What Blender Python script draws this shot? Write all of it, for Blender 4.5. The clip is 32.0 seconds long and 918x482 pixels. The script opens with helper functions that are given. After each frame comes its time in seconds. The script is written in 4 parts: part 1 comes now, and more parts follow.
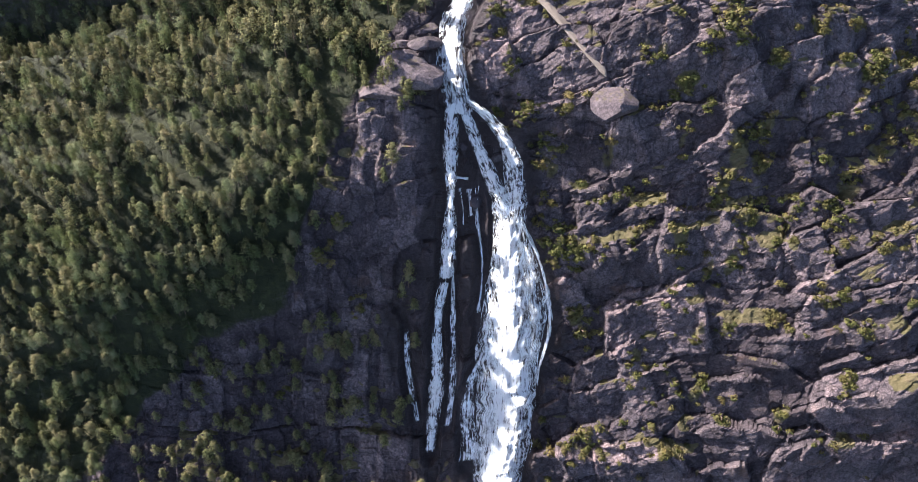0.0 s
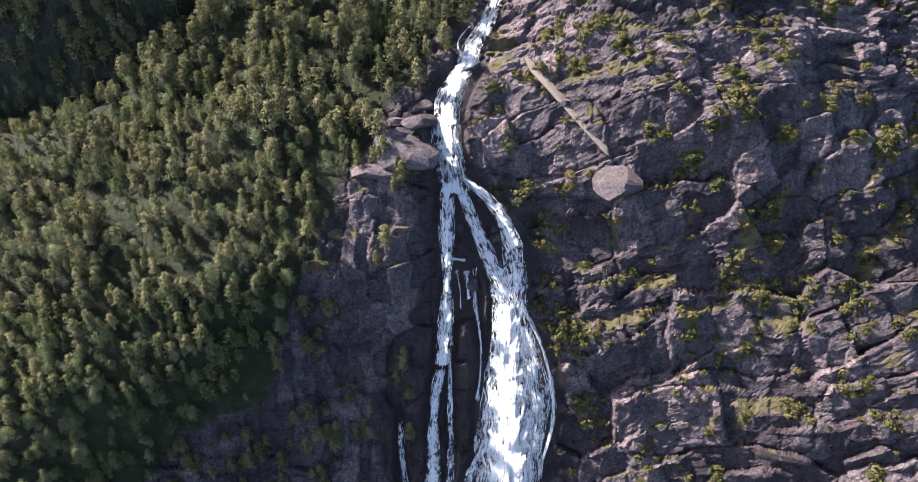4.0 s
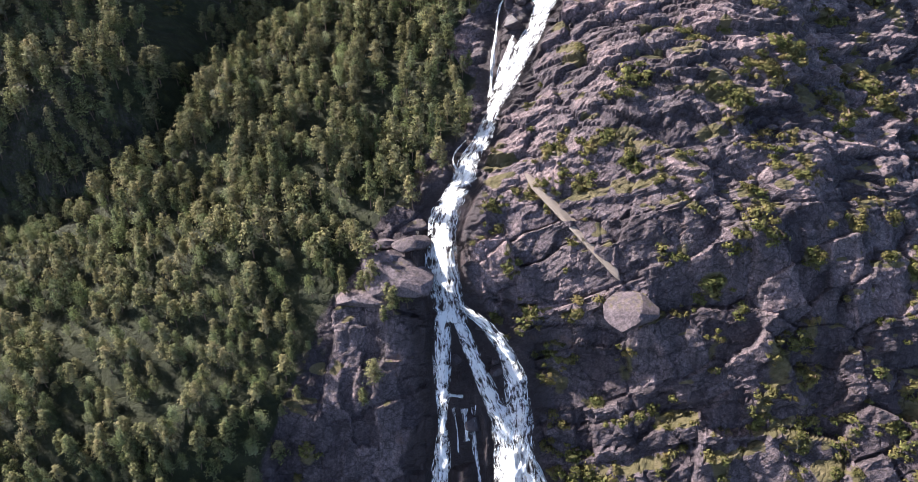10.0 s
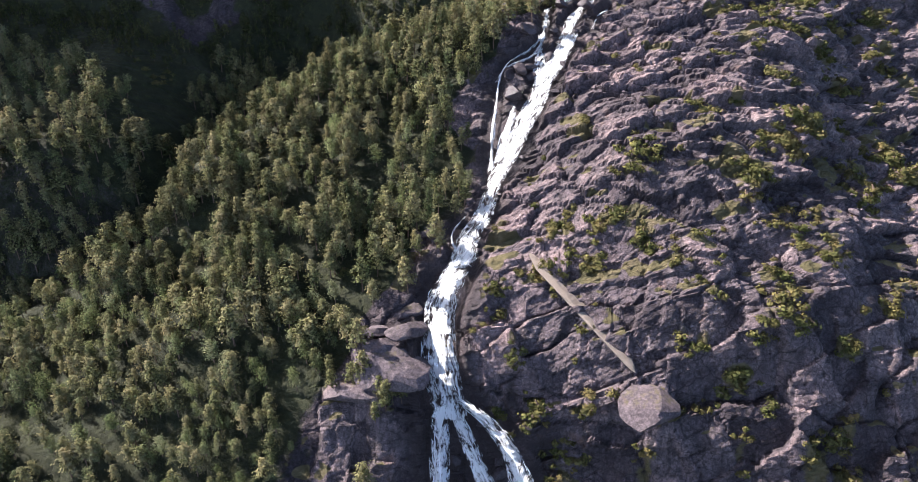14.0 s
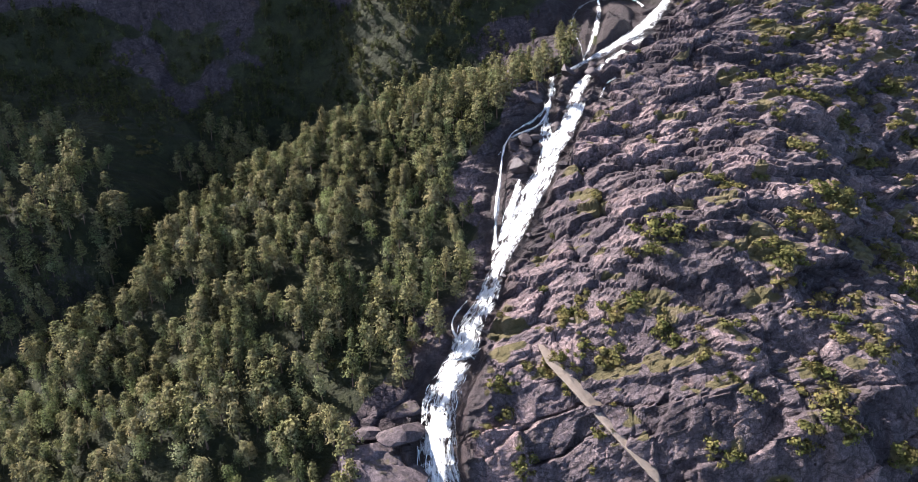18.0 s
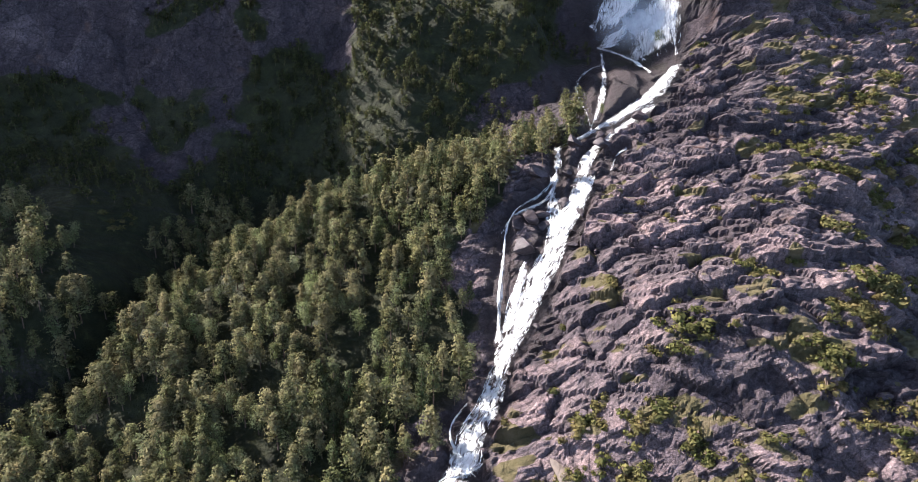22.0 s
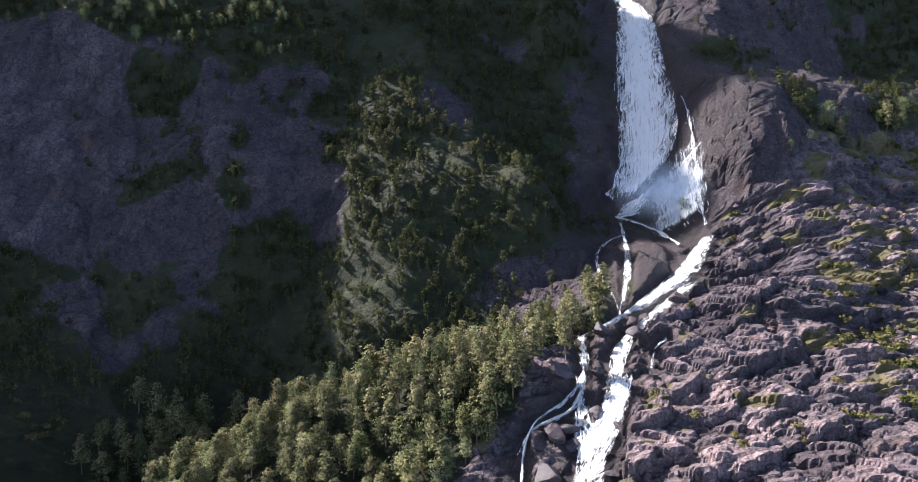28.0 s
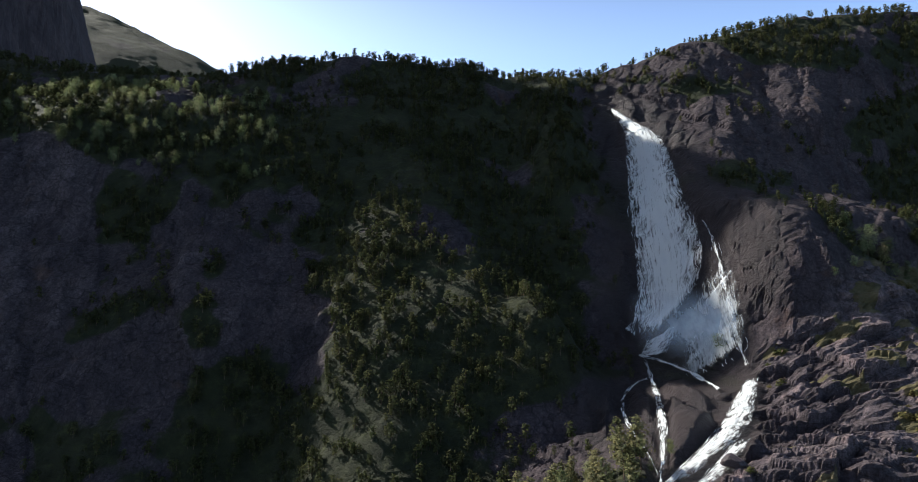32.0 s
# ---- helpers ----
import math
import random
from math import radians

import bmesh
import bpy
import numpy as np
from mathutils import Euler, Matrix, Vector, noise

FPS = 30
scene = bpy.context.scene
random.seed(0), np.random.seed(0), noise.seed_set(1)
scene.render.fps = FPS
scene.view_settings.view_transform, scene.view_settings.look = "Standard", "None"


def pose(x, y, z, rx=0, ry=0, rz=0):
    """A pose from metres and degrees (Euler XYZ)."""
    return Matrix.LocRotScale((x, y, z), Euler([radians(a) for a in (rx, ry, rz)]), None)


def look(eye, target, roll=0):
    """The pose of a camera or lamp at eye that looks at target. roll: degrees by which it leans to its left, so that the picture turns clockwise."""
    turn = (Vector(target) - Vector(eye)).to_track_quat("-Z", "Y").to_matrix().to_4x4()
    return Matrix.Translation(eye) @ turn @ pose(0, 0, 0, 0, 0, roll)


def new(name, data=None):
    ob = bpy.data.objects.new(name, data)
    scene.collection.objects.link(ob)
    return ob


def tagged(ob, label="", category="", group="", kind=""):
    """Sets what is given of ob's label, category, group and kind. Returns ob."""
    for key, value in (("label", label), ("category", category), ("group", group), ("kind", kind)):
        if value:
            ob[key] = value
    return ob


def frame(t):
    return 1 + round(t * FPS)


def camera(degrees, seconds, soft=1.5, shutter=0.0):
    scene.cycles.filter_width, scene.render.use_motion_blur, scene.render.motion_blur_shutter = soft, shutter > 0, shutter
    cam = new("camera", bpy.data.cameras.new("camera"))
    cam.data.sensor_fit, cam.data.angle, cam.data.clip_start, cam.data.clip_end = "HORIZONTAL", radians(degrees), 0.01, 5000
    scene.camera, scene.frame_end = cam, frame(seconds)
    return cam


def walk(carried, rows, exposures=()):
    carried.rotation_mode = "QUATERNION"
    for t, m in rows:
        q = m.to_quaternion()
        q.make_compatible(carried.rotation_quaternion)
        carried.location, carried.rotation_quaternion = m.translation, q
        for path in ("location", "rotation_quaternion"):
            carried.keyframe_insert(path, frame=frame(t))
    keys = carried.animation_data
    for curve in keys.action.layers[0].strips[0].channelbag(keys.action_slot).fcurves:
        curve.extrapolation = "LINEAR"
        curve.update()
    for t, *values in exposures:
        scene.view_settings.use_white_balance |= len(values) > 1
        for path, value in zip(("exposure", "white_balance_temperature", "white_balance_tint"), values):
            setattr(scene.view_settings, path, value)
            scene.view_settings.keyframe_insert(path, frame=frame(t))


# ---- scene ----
cam = camera(69.35, 32.0, soft=0.65)
PATH = [
    (0.0, pose(-0.01, 0.05, 260.03, 45.067, 0, -2.299)),
    (1.0, pose(-0.02, 5.33, 260.49, 46.047, 0, -2.450)),
    (2.0, pose(-0.02, 10.46, 260.70, 47.083, 0, -2.600)),
    (3.0, pose(0.00, 15.46, 260.71, 48.160, 0, -2.756)),
    (3.5, pose(0.02, 17.92, 260.66, 48.684, 0, -2.842)),
    (5.5, pose(0.13, 27.60, 260.10, 51.011, 0, -3.063)),
    (6.5, pose(0.22, 32.39, 259.68, 52.252, 0, -3.193)),
    (7.5, pose(0.33, 37.18, 259.19, 53.502, 0, -3.317)),
    (8.5, pose(0.46, 42.00, 258.67, 54.787, 0, -3.448)),
    (9.5, pose(0.62, 46.87, 258.14, 56.047, 0, -3.508)),
    (10.5, pose(0.80, 51.81, 257.62, 57.265, 0, -3.600)),
    (11.5, pose(1.00, 56.85, 257.13, 58.495, 0, -3.672)),
    (12.5, pose(1.24, 62.01, 256.67, 59.744, 0, -3.728)),
    (13.5, pose(1.50, 67.30, 256.27, 60.967, 0, -3.756)),
    (14.5, pose(1.78, 72.75, 255.93, 62.177, 0, -3.748)),
    (16.5, pose(2.44, 84.19, 255.47, 64.559, 0, -3.740)),
    (17.5, pose(2.80, 90.22, 255.37, 65.755, 0, -3.685)),
    (18.5, pose(3.20, 96.46, 255.34, 66.976, 0, -3.697)),
    (19.5, pose(3.62, 102.94, 255.40, 68.136, 0, -3.882)),
    (20.5, pose(4.06, 109.67, 255.53, 69.336, 0, -3.860)),
    (21.5, pose(4.53, 116.66, 255.74, 70.592, 0, -3.801)),
    (22.5, pose(5.03, 123.92, 256.01, 71.804, 0, -3.742)),
    (23.0, pose(5.28, 127.66, 256.17, 72.451, 0, -3.704)),
    (23.5, pose(5.55, 131.47, 256.33, 73.177, 0, -3.674)),
    (24.0, pose(5.81, 135.34, 256.51, 74.204, 0, -3.658)),
    (24.5, pose(6.09, 139.30, 256.70, 75.451, 0, -3.634)),
    (25.0, pose(6.37, 143.32, 256.89, 76.767, 0, -3.610)),
    (25.5, pose(6.65, 147.42, 257.08, 77.997, 0, -3.571)),
    (27.5, pose(7.84, 164.59, 257.85, 83.188, 0, -3.435)),
    (28.5, pose(8.46, 173.64, 258.19, 85.963, 0, -3.377)),
    (29.5, pose(9.09, 183.01, 258.47, 88.760, 0, -3.333)),
    (30.5, pose(9.74, 192.69, 258.66, 91.590, 0, -3.295)),
    (31.5, pose(10.41, 202.69, 258.73, 94.438, 0, -3.288)),
    (32.0, pose(10.74, 207.82, 258.71, 95.832, 0, -3.290)),
]
walk(cam, PATH, exposures=[(0.0, 1.92, 6250, 17), (19.0, 1.85, 6300, 18), (25.5, 1.85, 6350, 18), (28.0, 1.92, 6150, 18), (29.5, 1.9, 6100, 19), (30.5, 1.6, 6100, 28), (32.0, 0.78, 6300, 9)])

# ---- light: a clear afternoon sky, the sun ahead beyond the ridge ----
SUN_AZ, SUN_EL = -60.0, 39.5
SUN_WAY = Vector((math.sin(radians(SUN_AZ)) * math.cos(radians(SUN_EL)), math.cos(radians(SUN_AZ)) * math.cos(radians(SUN_EL)), math.sin(radians(SUN_EL))))
world = bpy.data.worlds.new("sky")
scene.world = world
world.use_nodes = True
sky = world.node_tree.nodes.new("ShaderNodeTexSky")
sky.sky_type, sky.sun_disc = "NISHITA", False
sky.sun_elevation, sky.sun_rotation = radians(SUN_EL), radians(SUN_AZ)
sky.altitude, sky.air_density, sky.dust_density, sky.ozone_density = 300, 1.0, 3.5, 2.0
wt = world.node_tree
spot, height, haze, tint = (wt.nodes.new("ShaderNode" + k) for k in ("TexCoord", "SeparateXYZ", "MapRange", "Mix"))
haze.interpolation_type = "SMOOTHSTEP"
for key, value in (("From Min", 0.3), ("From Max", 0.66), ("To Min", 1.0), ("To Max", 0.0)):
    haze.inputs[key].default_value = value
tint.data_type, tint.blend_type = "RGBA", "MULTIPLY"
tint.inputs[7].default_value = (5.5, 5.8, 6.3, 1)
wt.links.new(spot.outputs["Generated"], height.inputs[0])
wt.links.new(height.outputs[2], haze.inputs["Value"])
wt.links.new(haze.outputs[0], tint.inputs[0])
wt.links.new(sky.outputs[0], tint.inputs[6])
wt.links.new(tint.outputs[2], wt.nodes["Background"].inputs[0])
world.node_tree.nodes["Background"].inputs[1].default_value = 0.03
sun = new("sun", bpy.data.lights.new("sun", "SUN"))
sun.data.energy, sun.data.angle, sun.data.color = 4.6, radians(0.53), (1.0, 0.95, 0.87)
sun.matrix_world = look(SUN_WAY * 2000, (0, 0, 0))


# ---- materials ----
class Nodes:
    """A few short names for building node materials."""

    def __init__(self, name):
        self.mat = bpy.data.materials.new(name)
        self.mat.use_nodes = True
        self.tree = self.mat.node_tree
        self.bsdf = self.tree.nodes["Principled BSDF"]
        self.bsdf.inputs["Specular IOR Level"].default_value = 0.3

    def node(self, kind, **given):
        n = self.tree.nodes.new(kind)
        for key, value in given.items():
            n.inputs[key.replace("_", " ")].default_value = value
        return n

    def link(self, a, b):
        self.tree.links.new(a, b)

    def place(self, scale=(1, 1, 1), turn=(0, 0, 0)):
        g = self.tree.nodes.new("ShaderNodeNewGeometry")
        m = self.tree.nodes.new("ShaderNodeMapping")
        m.inputs["Scale"].default_value, m.inputs["Rotation"].default_value = scale, turn
        self.link(g.outputs["Position"], m.inputs["Vector"])
        return m.outputs[0]

    def noise(self, at, scale, detail=4.0, rough=0.6, distort=0.0):
        n = self.node("ShaderNodeTexNoise", Scale=scale, Detail=detail, Roughness=rough, Distortion=distort)
        self.link(at, n.inputs["Vector"])
        return n.outputs["Fac"]

    def ramp(self, value, *stops):
        r = self.tree.nodes.new("ShaderNodeValToRGB")
        e = r.color_ramp.elements
        while len(e) < len(stops):
            e.new(0.5)
        for k, (p, c) in enumerate(stops):
            e[k].position, e[k].color = p, (c if isinstance(c, tuple) else (c, c, c)) + (1,)
        self.link(value, r.inputs[0])
        return r.outputs[0]

    def mix(self, fac, a, b, mode="MIX"):
        m = self.tree.nodes.new("ShaderNodeMix")
        m.data_type, m.blend_type = "RGBA", mode
        for socket, v in ((m.inputs[0], fac), (m.inputs[6], a), (m.inputs[7], b)):
            if isinstance(v, bpy.types.NodeSocket):
                self.link(v, socket)
            else:
                socket.default_value = v if isinstance(v, float) else (*v, 1)
        return m.outputs[2]

    def math(self, op, a, b=0.0, c=0.0):
        m = self.tree.nodes.new("ShaderNodeMath")
        m.operation = op
        for socket, v in zip(m.inputs, (a, b, c)):
            if isinstance(v, bpy.types.NodeSocket):
                self.link(v, socket)
            else:
                socket.default_value = v
        return m.outputs[0]

    def attr(self, name):
        a = self.tree.nodes.new("ShaderNodeAttribute")
        a.attribute_name = name
        return a

    def bump(self, height, strength, distance):
        b = self.node("ShaderNodeBump", Strength=strength, Distance=distance)
        self.link(height, b.inputs["Height"])
        self.link(b.outputs[0], self.bsdf.inputs["Normal"])

    def set(self, **given):
        for key, v in given.items():
            socket = self.bsdf.inputs[key.replace("_", " ")]
            if isinstance(v, bpy.types.NodeSocket):
                self.link(v, socket)
            else:
                socket.default_value = v if isinstance(v, float) else (*v, 1)
        return self.mat


def rock_colour(m, cracked=True):
    """Weathered gneiss: purple grey and brown, pale sheets, dark water streaks down the faces."""
    here = m.place()
    tone = m.ramp(m.noise(here, 0.045, 5, 0.62), (0.3, (0.072, 0.057, 0.063)), (0.5, (0.113, 0.088, 0.094)), (0.72, (0.175, 0.135, 0.135)))
    grain = m.ramp(m.noise(here, 0.9, 6, 0.75), (0.32, 0.34), (0.68, 1.6))
    col = m.mix(1.0, tone, grain, "MULTIPLY")
    streak = m.noise(m.place((0.5, 0.5, 0.035)), 0.75, 5, 0.6)
    col = m.mix(m.ramp(streak, (0.5, 0.0), (0.68, 0.7)), col, (0.05, 0.042, 0.048))
    pale = m.noise(m.place((0.6, 0.6, 0.09)), 0.42, 5, 0.65)
    col = m.mix(m.ramp(pale, (0.58, 0.0), (0.72, 0.5)), col, (0.24, 0.198, 0.197))
    speck = m.ramp(m.noise(here, 3.5, 4, 0.75), (0.3, 0.38), (0.7, 1.66))
    col = m.mix(0.85, col, m.mix(1.0, col, speck, "MULTIPLY"))
    for scale, squash, wide, dark in ((0.085, 1.9, 0.012, 0.7), (0.2, 0.2, 0.018, 0.5)) if cracked else ():
        crack = m.node("ShaderNodeTexVoronoi", Scale=scale)
        crack.feature = "DISTANCE_TO_EDGE"
        bend = m.node("ShaderNodeTexNoise", Scale=0.25, Detail=4.0)
        m.link(here, bend.inputs["Vector"])
        shift = m.node("ShaderNodeVectorMath")
        shift.operation = "MULTIPLY_ADD"
        shift.inputs[1].default_value = (5, 5, 5)
        m.link(bend.outputs["Color"], shift.inputs[0])
        m.link(m.place((1, 0.8, squash), (0, 0.25, 0)), shift.inputs[2])
        m.link(shift.outputs[0], crack.inputs["Vector"])
        col = m.mix(m.ramp(crack.outputs["Distance"], (0.0, dark), (wide, 0.6 * dark), (2.2 * wide, 0.0)), col, (0.02, 0.017, 0.018))
    rust = m.noise(here, 0.06, 4, 0.6)
    return m.mix(m.ramp(rust, (0.64, 0.0), (0.75, 0.5)), col, (0.22, 0.125, 0.085))


def rock_relief(m, cracked=True):
    a = m.noise(m.place((1, 1, 1.9)), 0.45, 8, 0.66)
    b = m.noise(m.place((1, 1, 1)), 2.2, 4, 0.7)
    if not cracked:
        return m.math("MULTIPLY_ADD", b, 0.25, a)
    crack = m.node("ShaderNodeTexVoronoi", Scale=0.33)
    crack.feature = "DISTANCE_TO_EDGE"
    bent = m.mix(0.82, m.node("ShaderNodeTexNoise", Scale=0.35, Detail=3.0).outputs["Color"], m.place((1, 0.8, 1.8)))
    m.link(bent, crack.inputs["Vector"])
    edge = m.ramp(crack.outputs["Distance"], (0.0, 0.0), (0.045, 1.0))
    return m.math("ADD", m.math("MULTIPLY_ADD", b, 0.45, a), m.math("MULTIPLY", edge, 0.12))


def ground_material():
    m = Nodes("mountainside")
    col = rock_colour(m)
    here = m.place()
    moss = m.attr("moss").outputs["Fac"]
    wood = m.attr("woods").outputs["Fac"]
    wet = m.attr("wet").outputs["Fac"]
    fine = m.noise(here, 0.8, 6, 0.7)
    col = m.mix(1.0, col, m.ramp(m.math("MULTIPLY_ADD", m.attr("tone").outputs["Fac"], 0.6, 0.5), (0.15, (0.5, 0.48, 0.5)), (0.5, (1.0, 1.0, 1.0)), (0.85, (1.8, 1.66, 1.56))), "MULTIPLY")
    turf = m.ramp(m.noise(here, 0.16, 5, 0.7), (0.3, (0.05, 0.046, 0.02)), (0.5, (0.1, 0.084, 0.038)), (0.7, (0.155, 0.12, 0.07)))
    mossy = m.ramp(m.math("MULTIPLY", moss, m.math("ADD", fine, 0.45)), (0.34, 0.0), (0.5, 1.0))
    col = m.mix(mossy, col, turf)
    floor = m.ramp(m.noise(here, 0.22, 5, 0.7), (0.3, (0.014, 0.017, 0.007)), (0.58, (0.028, 0.032, 0.011)), (0.7, (0.055, 0.06, 0.018)), (0.8, (0.07, 0.05, 0.028)))
    wooded = m.ramp(m.math("MULTIPLY", wood, m.math("ADD", fine, 0.5)), (0.35, 0.0), (0.55, 1.0))
    col = m.mix(wooded, col, floor)
    col = m.mix(m.ramp(wet, (0.0, 0.0), (1.0, 0.76)), col, (0.026, 0.018, 0.018))
    m.bump(rock_relief(m), 0.9, 1.5)
    return m.set(Base_Color=col, Roughness=m.ramp(wet, (0.2, 0.86), (0.9, 0.45)))


def stone_material(name, dark=0.0, pale=0.0):
    m = Nodes(name)
    col = rock_colour(m, False)
    info = m.tree.nodes.new("ShaderNodeObjectInfo")
    col = m.mix(1.0, col, m.ramp(info.outputs["Random"], (0.0, 0.6), (1.0, 1.0)), "MULTIPLY")
    if pale:
        col = m.mix(pale, col, (0.36, 0.29, 0.22))
    elif dark:
        col = m.mix(dark, col, (0.028, 0.022, 0.024))
    else:
        up = m.tree.nodes.new("ShaderNodeSeparateXYZ")
        g = m.tree.nodes.new("ShaderNodeNewGeometry")
        m.link(g.outputs["Normal"], up.inputs[0])
        top = m.math("MULTIPLY", up.outputs[2], m.math("ADD", m.noise(m.place(), 0.35, 5, 0.7), 0.25))
        col = m.mix(m.ramp(top, (0.72, 0.0), (0.88, 0.7)), col, (0.1, 0.084, 0.038))
    m.bump(rock_relief(m, False), 0.8, 0.6)
    return m.set(Base_Color=col, Roughness=0.5 if dark else 0.85)


def leaf_material(name, dark, light, tint, thin=0.2):
    m = Nodes(name)
    info = m.tree.nodes.new("ShaderNodeObjectInfo")
    g = m.tree.nodes.new("ShaderNodeNewGeometry")
    col = m.mix(g.outputs["Random Per Island"], dark, light)
    clump = m.noise(m.place(), 0.09, 3, 0.6)
    col = m.mix(m.ramp(clump, (0.42, 0.0), (0.66, 0.7)), col, tint)
    each = m.noise(m.place((1, 1, 0.25)), 0.3, 2, 0.5)
    col = m.mix(1.0, col, m.ramp(each, (0.3, (0.62, 0.72, 0.66)), (0.5, (1.0, 1.0, 1.0)), (0.7, (1.35, 1.25, 1.2))), "MULTIPLY")
    m.bsdf.inputs["Specular IOR Level"].default_value = 0.08
    col = m.mix(1.0, col, m.ramp(info.outputs["Random"], (0.0, 0.72), (1.0, 1.25)), "MULTIPLY")
    m.set(Base_Color=col, Roughness=0.85, Transmission_Weight=0.0)
    shine = m.tree.nodes.new("ShaderNodeBsdfTranslucent")
    both = m.tree.nodes.new("ShaderNodeMixShader")
    both.inputs[0].default_value = thin
    m.link(col, shine.inputs[0])
    m.link(m.bsdf.outputs[0], both.inputs[1])
    m.link(shine.outputs[0], both.inputs[2])
    m.link(both.outputs[0], m.tree.nodes["Material Output"].inputs[0])
    return m.mat


def bark_material():
    m = Nodes("bark")
    col = m.ramp(m.noise(m.place((3, 3, 0.7)), 1.5, 4, 0.6), (0.35, (0.07, 0.05, 0.038)), (0.7, (0.17, 0.115, 0.08)))
    return m.set(Base_Color=col, Roughness=0.9)


def water_material(name, cover, along=0.11, edge=0.5, gain=4.6, densest=0.98):
    """Foaming water: white threads with gaps that run down the flow. cover: how much of the rock it hides."""
    m = Nodes(name)
    uv = m.attr("flow")
    sep = m.tree.nodes.new("ShaderNodeSeparateXYZ")
    m.link(uv.outputs["Vector"], sep.inputs[0])
    stretch = m.tree.nodes.new("ShaderNodeMapping")
    stretch.inputs["Scale"].default_value = (1.0, along, 1.0)
    m.link(uv.outputs["Vector"], stretch.inputs["Vector"])
    thread = m.noise(stretch.outputs[0], 1.1, 7, 0.7, 0.4)
    puff = m.noise(uv.outputs["Vector"], 0.2, 5, 0.65, 0.6)
    fine = m.noise(stretch.outputs[0], 4.5, 4, 0.75, 0.3)
    clot = m.noise(uv.outputs["Vector"], 0.6, 5, 0.7, 0.5)
    foam = m.math("ADD", m.math("MULTIPLY_ADD", m.math("MULTIPLY_ADD", clot, 0.6, puff), 0.53, thread), m.math("MULTIPLY", fine, 0.3))
    rim = m.attr("rim").outputs["Fac"]
    level = m.math("ADD", m.math("MULTIPLY_ADD", rim, edge, m.math("MULTIPLY", foam, gain)), cover - 1.126 * gain)
    alpha = m.ramp(level, (0.02, 0.0), (0.35, 0.45 * densest), (0.8, densest))
    col = m.ramp(m.math("MULTIPLY_ADD", fine, 0.55, foam), (0.95, (0.42, 0.58, 0.7)), (1.2, (0.78, 0.9, 0.94)), (1.36, (0.93, 0.97, 0.98)))
    rough_side = m.node("ShaderNodeBump", Strength=0.7, Distance=0.8)
    m.link(m.math("ADD", foam, clot), rough_side.inputs["Height"])
    # fixed tilt towards the sun is added to the normal, brightening the foam
    sunward = m.tree.nodes.new("ShaderNodeVectorMath")
    sunward.inputs[1].default_value = (-0.6, 0.25, 0.75)
    m.link(rough_side.outputs[0], sunward.inputs[0])
    m.link(sunward.outputs[0], m.bsdf.inputs["Normal"])
    m.set(Base_Color=col, Roughness=0.6)
    through_light = m.tree.nodes.new("ShaderNodeBsdfTranslucent")
    both, veil = (m.tree.nodes.new("ShaderNodeMixShader") for _ in range(2))
    m.link(col, through_light.inputs[0])
    both.inputs[0].default_value = 0.4
    m.link(m.bsdf.outputs[0], both.inputs[1])
    m.link(through_light.outputs[0], both.inputs[2])
    m.link(alpha, veil.inputs[0])
    m.link(m.tree.nodes.new("ShaderNodeBsdfTransparent").outputs[0], veil.inputs[1])
    m.link(both.outputs[0], veil.inputs[2])
    m.link(veil.outputs[0], m.tree.nodes["Material Output"].inputs[0])
    return m.mat


GROUND, STONE, WET_STONE, BARK = ground_material(), stone_material("grey_stone"), stone_material("wet_stone", 0.55), bark_material()
PALE_STONE = stone_material("pale_stone", 0.0, 0.62)
PINE = leaf_material("pine_needles", (0.03, 0.033, 0.016), (0.185, 0.185, 0.082), (0.22, 0.19, 0.105), 0.34)
SPRUCE = leaf_material("spruce_needles", (0.036, 0.05, 0.024), (0.11, 0.128, 0.058), (0.13, 0.135, 0.066), 0.3)
# shade painted into a darker leaf copy for the far wall's woods
FAR_SHADE_LEAVES = leaf_material("far_shade_leaves", (0.03, 0.04, 0.018), (0.11, 0.118, 0.045), (0.13, 0.128, 0.058), 0.42)
BIRCH = leaf_material("birch_leaves", (0.07, 0.095, 0.04), (0.27, 0.3, 0.13), (0.36, 0.37, 0.22), 0.5)
SHRUB = leaf_material("shrub_leaves", (0.045, 0.05, 0.016), (0.12, 0.116, 0.042), (0.16, 0.12, 0.055))
WATER, THIN_WATER = water_material("white_water", 0.26, 0.22, 0.75, 5.0), water_material("thin_white_water", 0.2, 0.14)
VEIL = water_material("veil_water", 0.34, 0.09, 0.8, 3.8)
BROKEN = water_material("broken_white_water", 0.12, 0.2, 1.0)
HIGH_VEIL = water_material("high_veil_water", 0.3, 0.05, 1.0, 3.4, 0.95)
DRIFT = water_material("drifting_veil_water", 0.1, 0.09, 0.8, 2.4, 0.62)
FOAM = Nodes("foam").set(Base_Color=(0.84, 0.88, 0.9), Roughness=0.6)


def mist_material():
    m = Nodes("spray")
    soft = m.math("MULTIPLY", m.attr("thick").outputs["Fac"], m.ramp(m.noise(m.place((1, 1, 0.5)), 0.12, 5, 0.65), (0.3, 0.35), (0.7, 1.0)))
    return m.set(Base_Color=(0.8, 0.86, 0.92), Roughness=1.0, Alpha=soft)


MIST = mist_material()


